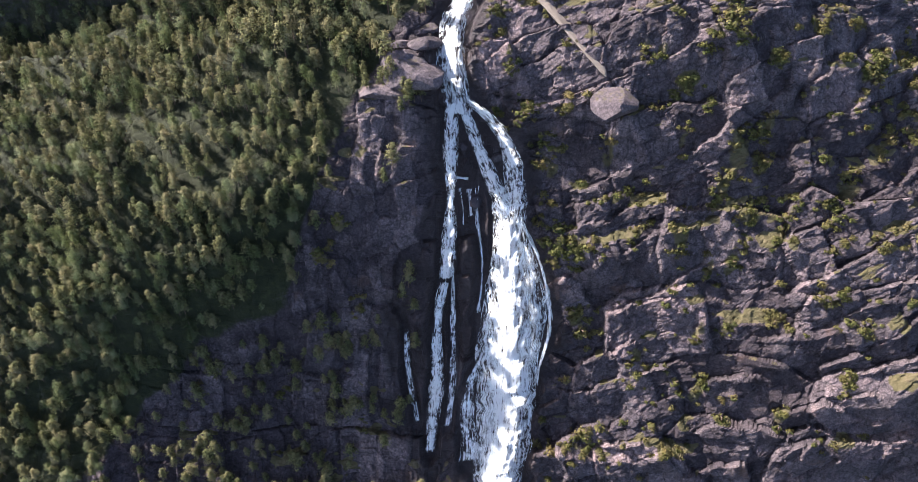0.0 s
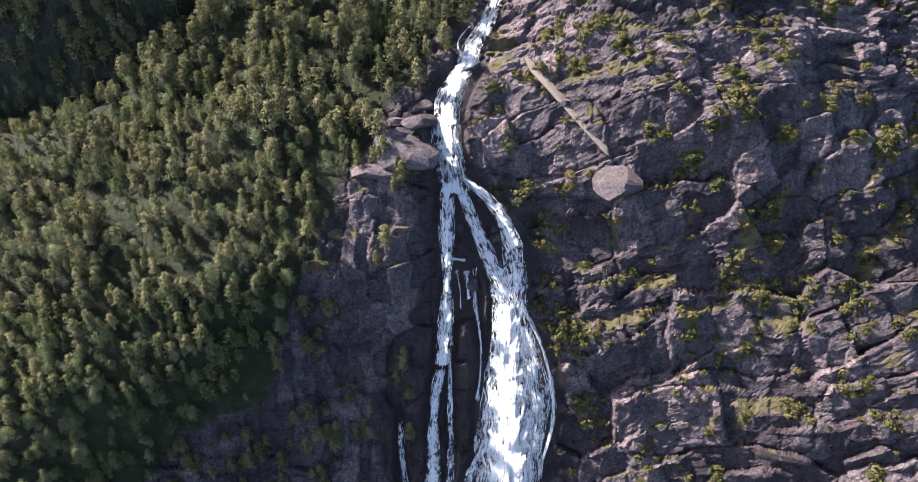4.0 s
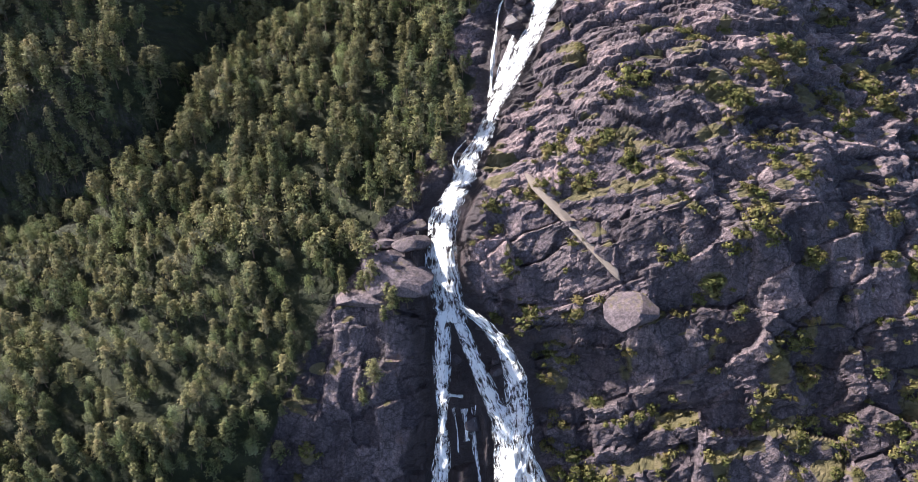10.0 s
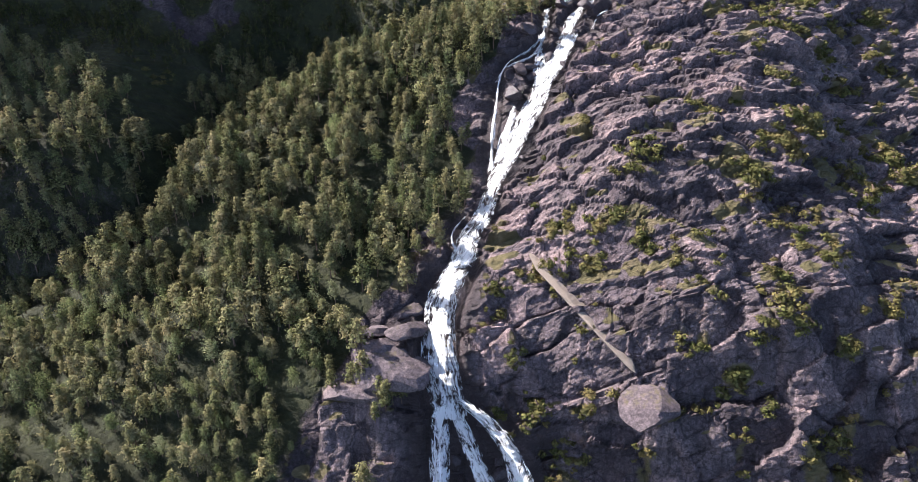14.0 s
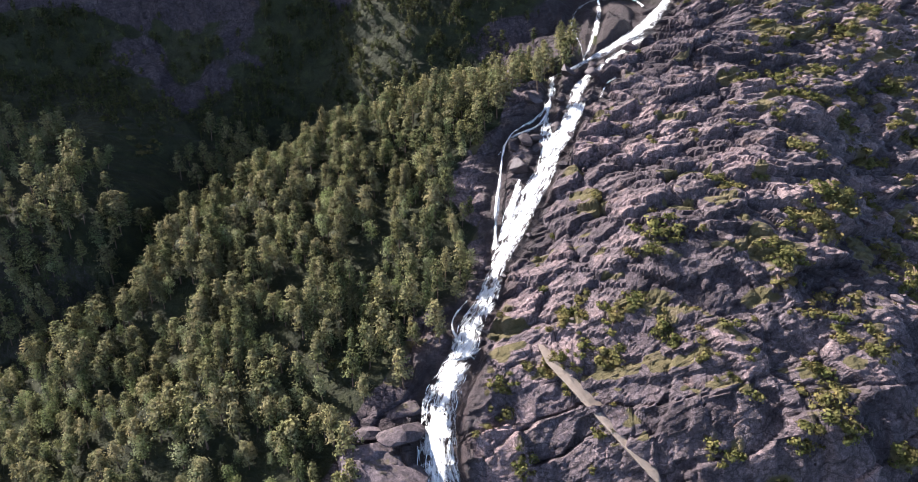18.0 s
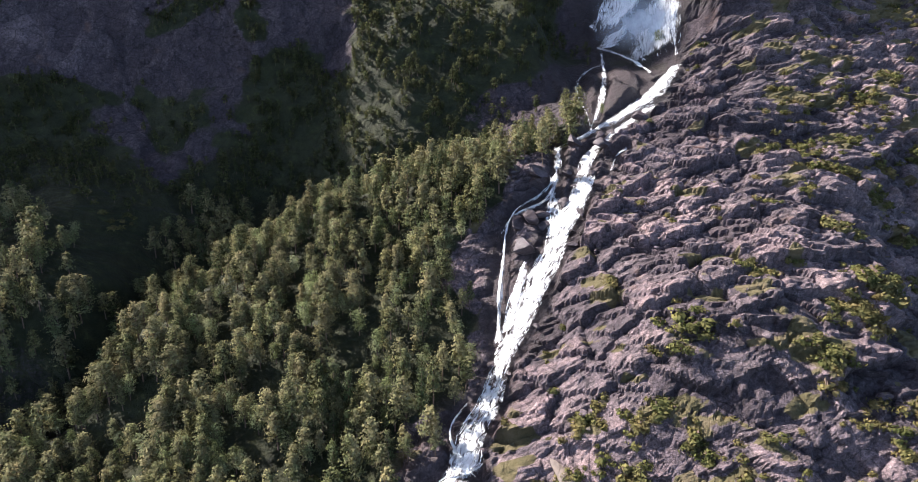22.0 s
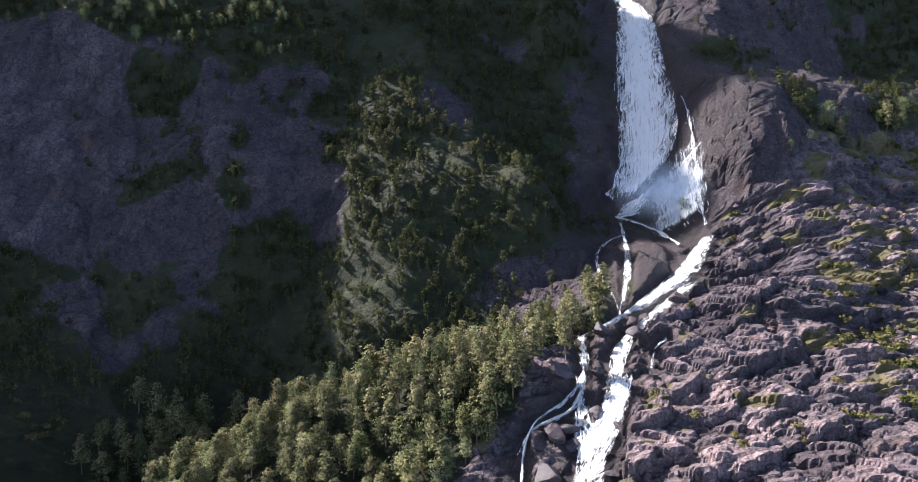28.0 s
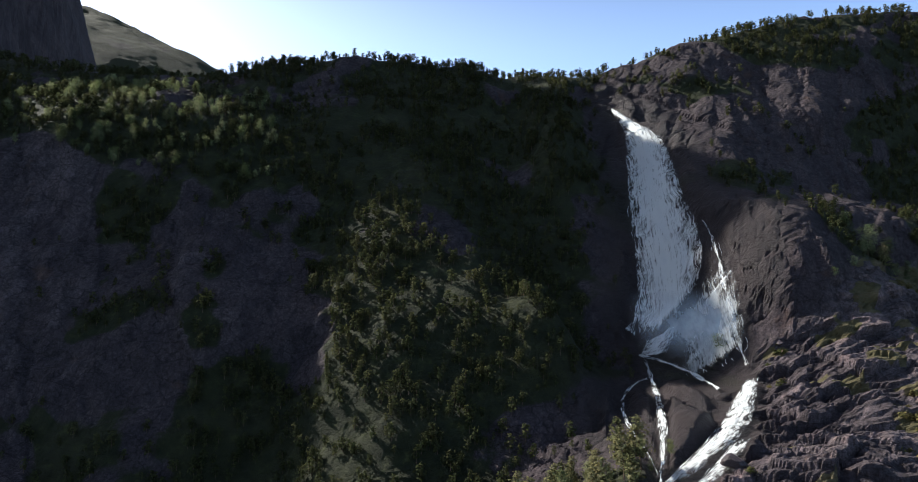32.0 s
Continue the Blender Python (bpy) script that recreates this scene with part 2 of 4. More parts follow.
# ---- plan of the mountainside: profiles from the valley to the ridge, (y, z) pairs at each station x ----
PLAN = {
    -460: [100, -70, 185, 0, 205, 40, 260, 90, 300, 115, 330, 150, 440, 260, 540, 400, 607, 480, 640, 520, 720, 570, 760, 620, 900, 740, 1000, 600, 1080, 560],
    # -420: an added ridge, mostly out of view, shaped to shade wall and falls
    -420: [100, -70, 185, 0, 205, 40, 260, 90, 300, 115, 330, 150, 390, 205, 468, 356, 488, 428, 500, 452, 512, 461, 530, 474, 545, 486, 580, 491, 591, 498, 628, 539, 684, 593, 699, 590, 706, 616, 715, 630, 723, 634, 729, 638, 736, 666, 745, 674, 760, 676, 768, 684, 775, 772, 794, 799, 805, 822, 814, 832, 830, 844, 843, 882, 852, 936, 882, 960, 898, 980, 906, 966, 915, 912, 940, 840, 1000, 709, 1080, 560],
    -350: [100, -70, 185, 0, 205, 40, 260, 90, 300, 112, 330, 148, 390, 195, 440, 235, 505, 290, 550, 352, 610, 425, 640, 440, 760, 455, 1000, 410, 1080, 380],
    -300: [100, -70, 185, 0, 205, 40, 257, 87, 300, 110, 330, 145, 390, 185, 445, 210, 490, 268, 544, 345, 610, 415, 640, 425, 760, 440, 1000, 400, 1080, 370],
    -230: [100, -70, 185, 0, 205, 40, 255, 85, 300, 105, 330, 140, 390, 176, 450, 192, 479, 252, 544, 339, 610, 405, 637, 411, 760, 391, 1000, 345, 1080, 315],
    -140: [100, -70, 168, 0, 188, 44, 235, 86, 270, 102, 294, 112, 314, 146, 340, 172, 358, 180, 420, 184, 450, 194, 490, 252, 555, 335, 621, 404, 648, 410, 760, 390, 1000, 344, 1080, 314],
    -90: [100, -70, 183, 0, 192, 45, 208, 76, 245, 100, 294, 130, 320, 148, 345, 160, 378, 143, 405, 160, 450, 194, 492, 257, 559, 340, 627, 414, 654, 420, 760, 400, 1000, 354, 1080, 324],
    -45: [100, -70, 178, 0, 188, 32, 199, 60, 217, 93, 260, 121, 300, 147, 349, 168, 372, 178, 396, 162, 426, 158, 452, 192, 496, 256, 565, 342, 633, 422, 660, 428, 760, 408, 1000, 362, 1080, 332],
    -12: [100, -70, 176, 0, 185, 20, 204, 62, 222, 87, 233, 108, 241, 117, 250, 123, 266, 134, 300, 146, 356, 177, 378, 190, 392, 184, 420, 178, 440, 204, 458, 229, 478, 255, 569, 343, 637, 423, 664, 429, 760, 409, 1000, 363, 1080, 333],
    30: [100, -70, 164, 0, 192, 49, 225, 91, 245, 116, 270, 137, 300, 152, 337, 176, 373, 200, 395, 194, 424, 184, 442, 207, 460, 232, 481, 259, 574, 345, 642, 425, 669, 431, 760, 411, 1000, 365, 1080, 335],
    75: [100, -70, 158, 2, 172, 22, 207, 84, 223, 110, 245, 136, 269, 153, 295, 174, 330, 188, 380, 203, 418, 213, 468, 222, 503, 243, 574, 333, 643, 415, 670, 421, 760, 403, 1000, 357, 1080, 327],
    125: [100, -70, 140, 4, 165, 41, 188, 71, 207, 105, 227, 127, 238, 140, 268, 165, 293, 180, 320, 192, 355, 202, 389, 214, 436, 224, 474, 231, 502, 243, 574, 333, 643, 414, 670, 420, 760, 404, 1000, 358, 1080, 328],
    150: [100, -72, 128, 1, 150, 40, 176, 73, 207, 108, 232, 128, 262, 155, 300, 178, 336, 197, 370, 208, 410, 221, 440, 232, 460, 238, 478, 249, 490, 272, 508, 296, 574, 348, 643, 424, 670, 430, 760, 415, 1000, 369, 1080, 339],
    180: [100, -75, 119, -1, 135, 38, 165, 72, 207, 102, 258, 138, 312, 166, 352, 187, 381, 205, 410, 222, 444, 242, 466, 249, 476, 266, 490, 295, 505, 311, 530, 320, 552, 330, 589, 378, 643, 435, 670, 441, 760, 427, 1000, 381, 1080, 351],
    240: [100, -75, 107, -5, 115, 30, 152, 70, 212, 94, 292, 134, 348, 166, 398, 200, 440, 234, 480, 252, 504, 262, 512, 282, 524, 306, 545, 315, 564, 324, 592, 382, 643, 456, 670, 462, 760, 449, 1000, 403, 1080, 373],
    330: [100, -75, 102, -5, 107, 30, 135, 68, 208, 90, 322, 130, 380, 168, 420, 202, 450, 238, 505, 266, 520, 272, 534, 296, 556, 316, 575, 330, 604, 398, 643, 470, 670, 476, 760, 463, 1000, 417, 1080, 387],
    560: [100, -75, 100, -5, 104, 30, 123, 75, 182, 108, 275, 155, 340, 190, 400, 220, 450, 250, 534, 282, 540, 286, 591, 388, 643, 474, 670, 480, 760, 467, 1000, 421, 1080, 391],
}
GULLY = [(-230, 304), (-160, 308), (-128, 313), (-109, 322), (-100, 342), (-91, 364), (-68, 386), (-40, 402), (0, 408)]
GX, GY = np.arange(-460.0, 561.0, 4.0), np.arange(100.0, 1081.0, 3.0)


def blurred(a, sigma, axis):
    """a, smoothed along one axis."""
    n = int(3 * sigma) + 1
    k = np.exp(-0.5 * (np.arange(-n, n + 1) / sigma) ** 2)
    pad = [(n, n) if i == axis else (0, 0) for i in range(2)]
    return np.apply_along_axis(lambda r: np.convolve(r, k / k.sum(), "valid"), axis, np.pad(a, pad, mode="reflect", reflect_type="odd"))


def base_table():
    xs = np.array(sorted(PLAN), float)
    zs = np.array([np.interp(GY, PLAN[int(x)][0::2], PLAN[int(x)][1::2]) for x in xs])
    g = np.array([np.interp(GX, xs, zs[:, j]) for j in range(len(GY))]).T
    g = blurred(blurred(g, 2.4, 0), 1.1, 1)
    gx, gy = GX[:, None], GY[None]
    far, along = np.full(g.shape, 999.0), np.zeros(g.shape)
    for k, ((ax, ay), (bx, by)) in enumerate(zip(GULLY, GULLY[1:])):
        t = np.clip(((gx - ax) * (bx - ax) + (gy - ay) * (by - ay)) / ((bx - ax) ** 2 + (by - ay) ** 2), 0, 1)
        d = np.hypot(gx - ax - t * (bx - ax), gy - ay - t * (by - ay))
        along, far = np.where(d < far, k + t, along), np.minimum(far, d)
    g = g - np.interp(along, [0, 4, 6, 8], [26, 30, 16, 0]) * np.exp(-((far / 10.5) ** 2))
    # buttress added to throw shade on the high fall
    g = g + 27 * np.exp(-(((gx - 93) / 18) ** 2) - ((gy - 594) / 36) ** 2)
    g = g + 10 * np.exp(-(((gx - 92) / 30) ** 2) - ((gy - 281) / 17) ** 2)
    # shoulder added to throw shade on the pool
    g = g + 25 * np.exp(-(((gx - 60) / 18) ** 2) - ((gy - 477) / 16) ** 2)
    return g + 24 * np.exp(-(((gx + 150) / 84) ** 2) - ((gy - 560) / 30) ** 2)


BASE = base_table()


def base(x, y):
    """The smooth height of the mountainside."""
    u = np.clip((np.asarray(x, float) - GX[0]) / 4.0, 0, len(GX) - 1.001)
    v = np.clip((np.asarray(y, float) - GY[0]) / 3.0, 0, len(GY) - 1.001)
    i, j = u.astype(int), v.astype(int)
    a, b = u - i, v - j
    return (BASE[i, j] * (1 - a) + BASE[i + 1, j] * a) * (1 - b) + (BASE[i, j + 1] * (1 - a) + BASE[i + 1, j + 1] * a) * b
# ---- end of plan ----


# ---- noise, laid out by place alone ----
def chance(i, j, seed):
    """A repeatable number from 0 to 1 for each pair of whole numbers."""
    h = (i.astype(np.int64) * 374761393 + j.astype(np.int64) * 668265263 + seed * 974634777) & 0xFFFFFFFF
    h = ((h ^ (h >> 13)) * 1274126177) & 0xFFFFFFFF
    h = ((h ^ (h >> 16)) * 2246822519) & 0xFFFFFFFF
    return ((h ^ (h >> 15)) & 0xFFFFFF) / 16777216.0


def ripple(u, v, seed):
    i, j = np.floor(u), np.floor(v)
    a, b = u - i, v - j
    a, b = a * a * (3 - 2 * a), b * b * (3 - 2 * b)
    return ((chance(i, j, seed) * (1 - a) + chance(i + 1, j, seed) * a) * (1 - b) + (chance(i, j + 1, seed) * (1 - a) + chance(i + 1, j + 1, seed) * a) * b) * 2 - 1


def rough(u, v, seed, steps=4):
    return sum(ripple(u * 2.03**k, v * 2.03**k, seed + k) * 0.5**k for k in range(steps))


def blocks(u, v, seed):
    """Jointed blocks: for each point its block's own three numbers, its place within the block, and the distance to the joint."""
    i, j = np.floor(u), np.floor(v)
    near = np.full(u.shape, 9.0)
    second = near.copy()
    best = [np.zeros(u.shape) for _ in range(4)]
    for di in (-1, 0, 1):
        for dj in (-1, 0, 1):
            ci, cj = i + di, j + dj
            du, dv = u - ci - 0.15 - 0.7 * chance(ci, cj, seed), v - cj - 0.3 - 0.4 * chance(ci, cj, seed + 1)
            d = np.maximum(abs(du), abs(dv)) * 0.6 + 0.4 * np.hypot(du, dv)
            closer = d < near
            second = np.where(closer, near, np.minimum(second, d))
            near = np.where(closer, d, near)
            for k, value in enumerate((ci, cj, du, dv)):
                best[k] = np.where(closer, value, best[k])
    return chance(best[0], best[1], seed + 2), chance(best[0], best[1], seed + 3), chance(best[0], best[1], seed + 4), best[2], best[3], second - near


def step(a, b, x):
    t = np.clip((x - a) / (b - a), 0, 1)
    return t * t * (3 - 2 * t)


# ---- the water's ways, from the lip down: (x, y, width) ----
CHUTE = [(18.5, 275.9, 6.9), (15.2, 269.3, 9.3), (9.1, 264.2, 12.6), (6.9, 258.2, 11.1), (6.6, 250.2, 10.1), (6.3, 242.5, 11.0), (7.5, 237.2, 12.0), (9.2, 234.6, 10.4), (9.8, 231.0, 9.6)]
EAST = [(11.8, 236.0, 4.3), (18.9, 233.7, 4.8), (25.6, 229.8, 5.8), (29.8, 225.1, 6.8), (32.0, 219.7, 6.8), (32.4, 214.6, 7.8), (32.3, 209.6, 9.8), (31.2, 204.6, 12.8)]
MIDDLE = [(10.3, 234.7, 2.9), (13.2, 230.8, 4.1), (16.2, 226.4, 4.8), (18.5, 221.9, 4.8), (21.3, 217.9, 5.8), (25.0, 213.8, 6.8), (27.9, 209.2, 8.3), (28.7, 204.8, 8.9)]
LEFT = [(7.0, 235.4, 4.8), (5.8, 229.9, 4.8), (4.8, 224.3, 6.2), (5.3, 219.9, 7.2), (6.1, 216.9, 5.8), (4.8, 213.8, 2.4), (4.8, 209.7, 2.7), (4.7, 205.9, 5.4), (3.9, 201.7, 5.9), (3.2, 196.9, 6.0), (2.5, 193.3, 6.5)]
LEFT_FOOT = [(1.8, 194.0, 4.5), (-0.8, 190.0, 4.8), (-1.5, 186.5, 3.6), (-3.3, 183.6, 4.7), (-2.1, 178.4, 3.7), (-2.9, 172.6, 5.3), (-4.3, 165.5, 6.9), (-5.1, 160.1, 7.4), (-6.7, 153.6, 4.8), (-7.2, 147.8, 3.7)]
LEFT_THREAD = [(5.1, 195.1, 2.0), (5.1, 189.8, 1.8), (4.3, 183.9, 2.1), (5.3, 177.3, 2.9), (4.5, 171.3, 3.7), (3.1, 164.8, 3.2), (1.1, 155.5, 2.6)]
FAN = [(16.0, 173.3, 1.6), (11.2, 169.4, 3.7), (9.4, 162.9, 6.3), (10.1, 155.5, 7.9), (11.2, 149.1, 9.0), (11.2, 143.6, 7.9)]
STEP_A = [(5.7, 217.6, 2.4), (9.5, 217.3, 1.4), (12.9, 216.9, 1.2)]
STEP_B = [(8.7, 214.8, 1.9), (10.0, 210.4, 1.5), (11.3, 207.3, 1.7), (10.0, 205.2, 1.2)]
STEP_C = [(12.8, 214.5, 2.2), (13.1, 210.1, 2.2), (14.0, 207.0, 3.4)]
STEP_D = [(16.8, 215.1, 2.2), (15.6, 210.4, 3.7), (15.7, 206.9, 4.9), (16.8, 202.8, 2.2), (18.2, 198.4, 2.0), (18.6, 193.5, 2.0), (16.9, 188.6, 2.0), (15.8, 184.3, 2.6)]
CURTAIN = [(29.8, 207.4, 12.8), (29.6, 203.0, 14.3), (29.6, 198.8, 13.4), (29.2, 193.8, 15.4), (29.0, 188.6, 19.1), (28.7, 184.1, 23.3), (28.2, 179.5, 25.6), (28.4, 173.9, 27.1), (28.3, 168.0, 27.0), (28.2, 161.8, 26.4), (26.9, 154.9, 25.4), (25.0, 147.8, 24.1), (23.4, 141.5, 23.1), (22.4, 135.3, 22.6)]
RIM = [(33.1, 205.7, 3.4), (36.7, 201.4, 3.0), (40.3, 197.4, 3.5), (43.3, 192.6, 3.5), (45.8, 187.1, 3.5), (47.7, 181.6, 4.3), (48.0, 177.4, 4.6), (45.6, 173.3, 4.1), (42.4, 169.9, 3.4), (40.8, 163.7, 2.6)]
LACE = [(35.2, 199.1, 4.0), (38.8, 191.6, 6.5), (41.4, 184.8, 9.1), (42.5, 178.5, 9.6), (40.0, 173.3, 6.7), (38.5, 168.4, 3.6)]
SEEP = [(-16.3, 184.6, 1.6), (-16.9, 180.0, 2.6), (-16.8, 174.2, 2.7), (-14.9, 168.6, 2.7), (-13.6, 161.7, 3.2), (-12.6, 158.4, 1.9)]
RUN = [(70.2, 364.6, 6.7), (64.0, 353.2, 6.9), (59.9, 346.2, 7.6), (54.9, 339.7, 8.6), (51.5, 333.1, 8.5), (48.7, 328.6, 9.1), (45.8, 324.0, 9.4), (42.2, 319.1, 10.0), (39.2, 314.5, 9.9), (36.0, 309.8, 9.0), (32.8, 305.5, 8.5), (29.9, 301.9, 5.8), (28.5, 297.7, 5.0), (27.2, 293.9, 6.3), (24.2, 288.9, 9.3), (20.4, 284.4, 10.5), (18.0, 279.8, 7.7), (16.9, 275.9, 7.5), (15.0, 270.8, 9.6)]
WEST = [(57.9, 366.4, 3.6), (55.0, 359.9, 3.7), (50.8, 355.9, 3.3), (45.4, 354.9, 2.4), (40.3, 352.4, 1.9), (37.2, 349.5, 1.7), (35.6, 341.7, 1.5), (34.4, 335.0, 1.6), (33.1, 330.1, 3.6), (31.9, 325.1, 4.7), (30.7, 317.5, 5.0), (29.9, 312.0, 4.5), (29.6, 306.2, 3.7)]
GAP = [(56.1, 358.5, 1.8), (52.6, 351.3, 2.4), (51.2, 342.7, 3.3), (52.0, 336.9, 2.9)]
VEIL_STRAND = [(41.4, 331.3, 1.6), (39.2, 325.7, 3.2), (36.4, 319.3, 4.2), (34.3, 314.4, 4.2), (31.8, 309.4, 3.4)]
SPLASH = [(18.9, 291.3, 1.7), (13.7, 287.0, 2.1), (11.2, 283.9, 1.7), (13.3, 279.7, 2.2), (15.6, 275.2, 2.6)]
UPPER = [(130.7, 617.2, 1.6), (134.5, 611.0, 3.1), (138.4, 602.9, 6.4), (140.6, 593.7, 14.8), (142.0, 584.5, 21.0), (140.6, 574.2, 22.7), (137.1, 560.6, 25.4), (134.6, 548.2, 26.0), (132.5, 533.2, 27.6), (131.0, 522.9, 29.3), (128.3, 513.6, 31.1), (125.4, 507.2, 31.1), (121.5, 502.6, 24.8)]
FLARE = [(119.1, 525.3, 3.1), (114.6, 517.1, 4.0), (109.3, 510.3, 5.1), (105.5, 505.6, 3.6)]
EAST_LACE = [(148.3, 524.6, 1.9), (149.6, 515.5, 2.1), (146.6, 505.4, 2.4), (144.3, 492.9, 2.6), (142.8, 482.0, 3.1), (141.1, 472.6, 3.0), (140.0, 466.8, 1.6)]
SHELF = [(120.4, 502.9, 13.6), (114.2, 498.5, 14.0), (111.0, 491.9, 10.3)]
LIP = [(105.2, 495.9, 2.9), (110.7, 491.0, 5.1), (116.0, 485.9, 3.4), (120.7, 479.3, 2.5), (124.1, 469.7, 2.7), (124.6, 458.5, 3.1)]
FOOT = [(136.3, 458.2, 5.2), (129.8, 449.1, 7.5), (120.9, 435.9, 10.0), (113.1, 423.9, 10.9), (103.5, 415.8, 10.1), (93.9, 407.5, 8.9), (85.3, 401.2, 7.4), (78.1, 396.5, 6.1), (70.8, 393.9, 5.0), (64.9, 391.4, 4.9)]
BRANCH = [(111.7, 416.5, 5.8), (101.4, 404.7, 5.5), (91.7, 396.8, 5.7), (82.0, 388.5, 4.7), (75.0, 381.5, 4.5), (71.0, 374.0, 5.9), (69.0, 366.2, 6.3), (67.3, 359.3, 7.5), (64.4, 352.5, 6.9), (61.8, 347.2, 7.3), (58.3, 342.5, 8.1), (54.1, 338.6, 9.1)]
WEST_BRANCH = [(64.5, 393.1, 4.4), (61.1, 377.9, 3.5), (59.1, 367.9, 3.5), (56.4, 360.4, 4.1), (54.9, 354.3, 4.3), (49.5, 352.6, 2.9), (43.6, 351.6, 2.4), (38.5, 351.0, 1.9), (36.3, 348.2, 1.6), (35.3, 344.4, 1.6)]
ROCK_GAP = [(56.4, 355.2, 2.7), (55.3, 348.2, 2.6), (53.8, 342.2, 4.0), (52.7, 338.9, 4.6)]
SIDE = [(106.9, 491.1, 2.9), (105.8, 478.9, 2.2), (101.8, 461.6, 2.6), (95.4, 440.8, 3.4), (89.3, 423.0, 2.7), (83.7, 409.6, 2.1), (78.9, 398.6, 2.0)]
TONGUE = [(104.8, 479.2, 1.1), (96.3, 476.9, 1.6), (88.7, 467.0, 1.8), (84.6, 453.6, 1.5), (83.7, 439.3, 1.2), (83.2, 425.8, 1.1), (82.2, 414.5, 1.3), (80.8, 404.2, 1.3)]
RILL = [(90.0, 380.4, 0.9), (84.7, 378.8, 0.9), (81.9, 372.0, 1.6), (79.4, 365.6, 1.6)]
FOOT_VEIL = [(138.2, 507.8, 25.2), (136.5, 496.6, 26.8), (133.1, 483.1, 26.8), (129.7, 468.7, 22.4)]
WATERS = (FOOT_VEIL, CHUTE, EAST, MIDDLE, LEFT, LEFT_FOOT, LEFT_THREAD, FAN, STEP_A, STEP_B, STEP_C, STEP_D, CURTAIN, RIM, LACE, SEEP, RUN, WEST, GAP, VEIL_STRAND, SPLASH, UPPER, FLARE, EAST_LACE, SHELF, LIP, FOOT, BRANCH, WEST_BRANCH, ROCK_GAP, SIDE, TONGUE, RILL)


def water_distance(x, y, line):
    """How far (x, y) lies from a stream's middle, less half its width."""
    far = np.full(x.shape, 999.0)
    for (ax, ay, aw), (bx, by, bw) in zip(line, line[1:]):
        t = np.clip(((x - ax) * (bx - ax) + (y - ay) * (by - ay)) / ((bx - ax) ** 2 + (by - ay) ** 2), 0, 1)
        far = np.minimum(far, np.hypot(x - ax - t * (bx - ax), y - ay - t * (by - ay)) - 0.5 * (aw + t * (bw - aw)))
    return far


def stream_x(y):
    """The x of the water at a given y."""
    way = np.array(UPPER + FOOT[:4] + BRANCH[1:-1] + RUN[4:-1] + CHUTE + EAST + CURTAIN)[:, :2]
    way = way[np.argsort(way[:, 1])]
    return np.interp(y, way[:, 1], way[:, 0])


# ---- where bushes and grass grow on the ledges: (x, y, reach) ----
DOME_THICKETS = [(78, 282, 7), (69, 270, 4), (76, 262, 4), (65, 270, 3), (55, 277, 3), (59, 261, 5), (50, 264, 5), (42, 264, 5), (114, 272, 6), (129, 286, 7), (145, 297, 8), (136, 283, 5), (191, 308, 7), (193, 298, 8), (163, 285, 6), (162, 276, 6), (118, 259, 3), (116, 246, 4), (117, 240, 5), (116, 234, 5), (108, 233, 4), (132, 249, 3), (150, 239, 4), (140, 237, 2), (134, 229, 4), (172, 228, 6), (176, 234, 5), (169, 243, 4), (89, 233, 3), (83, 236, 2), (126, 254, 3)]
FACE_THICKETS = [(99, 226, 5), (95, 224, 3), (109, 219, 3), (100, 215, 3), (121, 209, 5), (129, 208, 4), (132, 214, 2), (52, 229, 4), (40, 232, 3), (44, 222, 4), (42, 217, 3), (49, 219, 3), (35, 231, 4), (115, 202, 3), (130, 203, 4), (131, 194, 3), (125, 193, 5), (142, 191, 4), (156, 188, 5), (138, 187, 3), (157, 183, 4), (164, 196, 5), (111, 197, 3), (80, 195, 3), (50, 197, 7), (57, 194, 6), (69, 193, 2), (70, 217, 3), (98, 189, 3), (124, 186, 3), (119, 182, 3), (111, 182, 2), (135, 183, 2)]
SHELF_THICKETS = [(49, 274, 4), (63, 268, 3), (69, 270, 4), (156, 356, 6), (172, 361, 6), (195, 373, 6), (223, 388, 7), (145, 320, 6), (180, 355, 6), (187, 343, 7), (213, 361, 6), (140, 300, 5), (148, 297, 5), (172, 313, 4), (180, 307, 4), (161, 378, 5), (184, 385, 4), (209, 413, 6), (177, 403, 4), (168, 415, 4), (229, 430, 5), (109, 299, 4), (103, 299, 4), (120, 303, 3), (130, 287, 4), (142, 338, 4), (126, 332, 3)]
LOW_THICKETS = [(64, 176, 5), (58, 180, 4), (62, 148, 4), (-24, 274, 3), (-15, 245, 3), (107, 166, 3), (119, 166, 3), (135, 164, 4), (153, 163, 4), (168, 153, 3), (84, 166, 3), (109, 153, 3), (141, 140, 3), (162, 142, 4), (29, 262, 3), (31, 244, 3), (26, 232, 2), (-52, 198, 4), (-37, 189, 3), (-43, 205, 3)]
THICKETS = DOME_THICKETS + FACE_THICKETS + SHELF_THICKETS + LOW_THICKETS


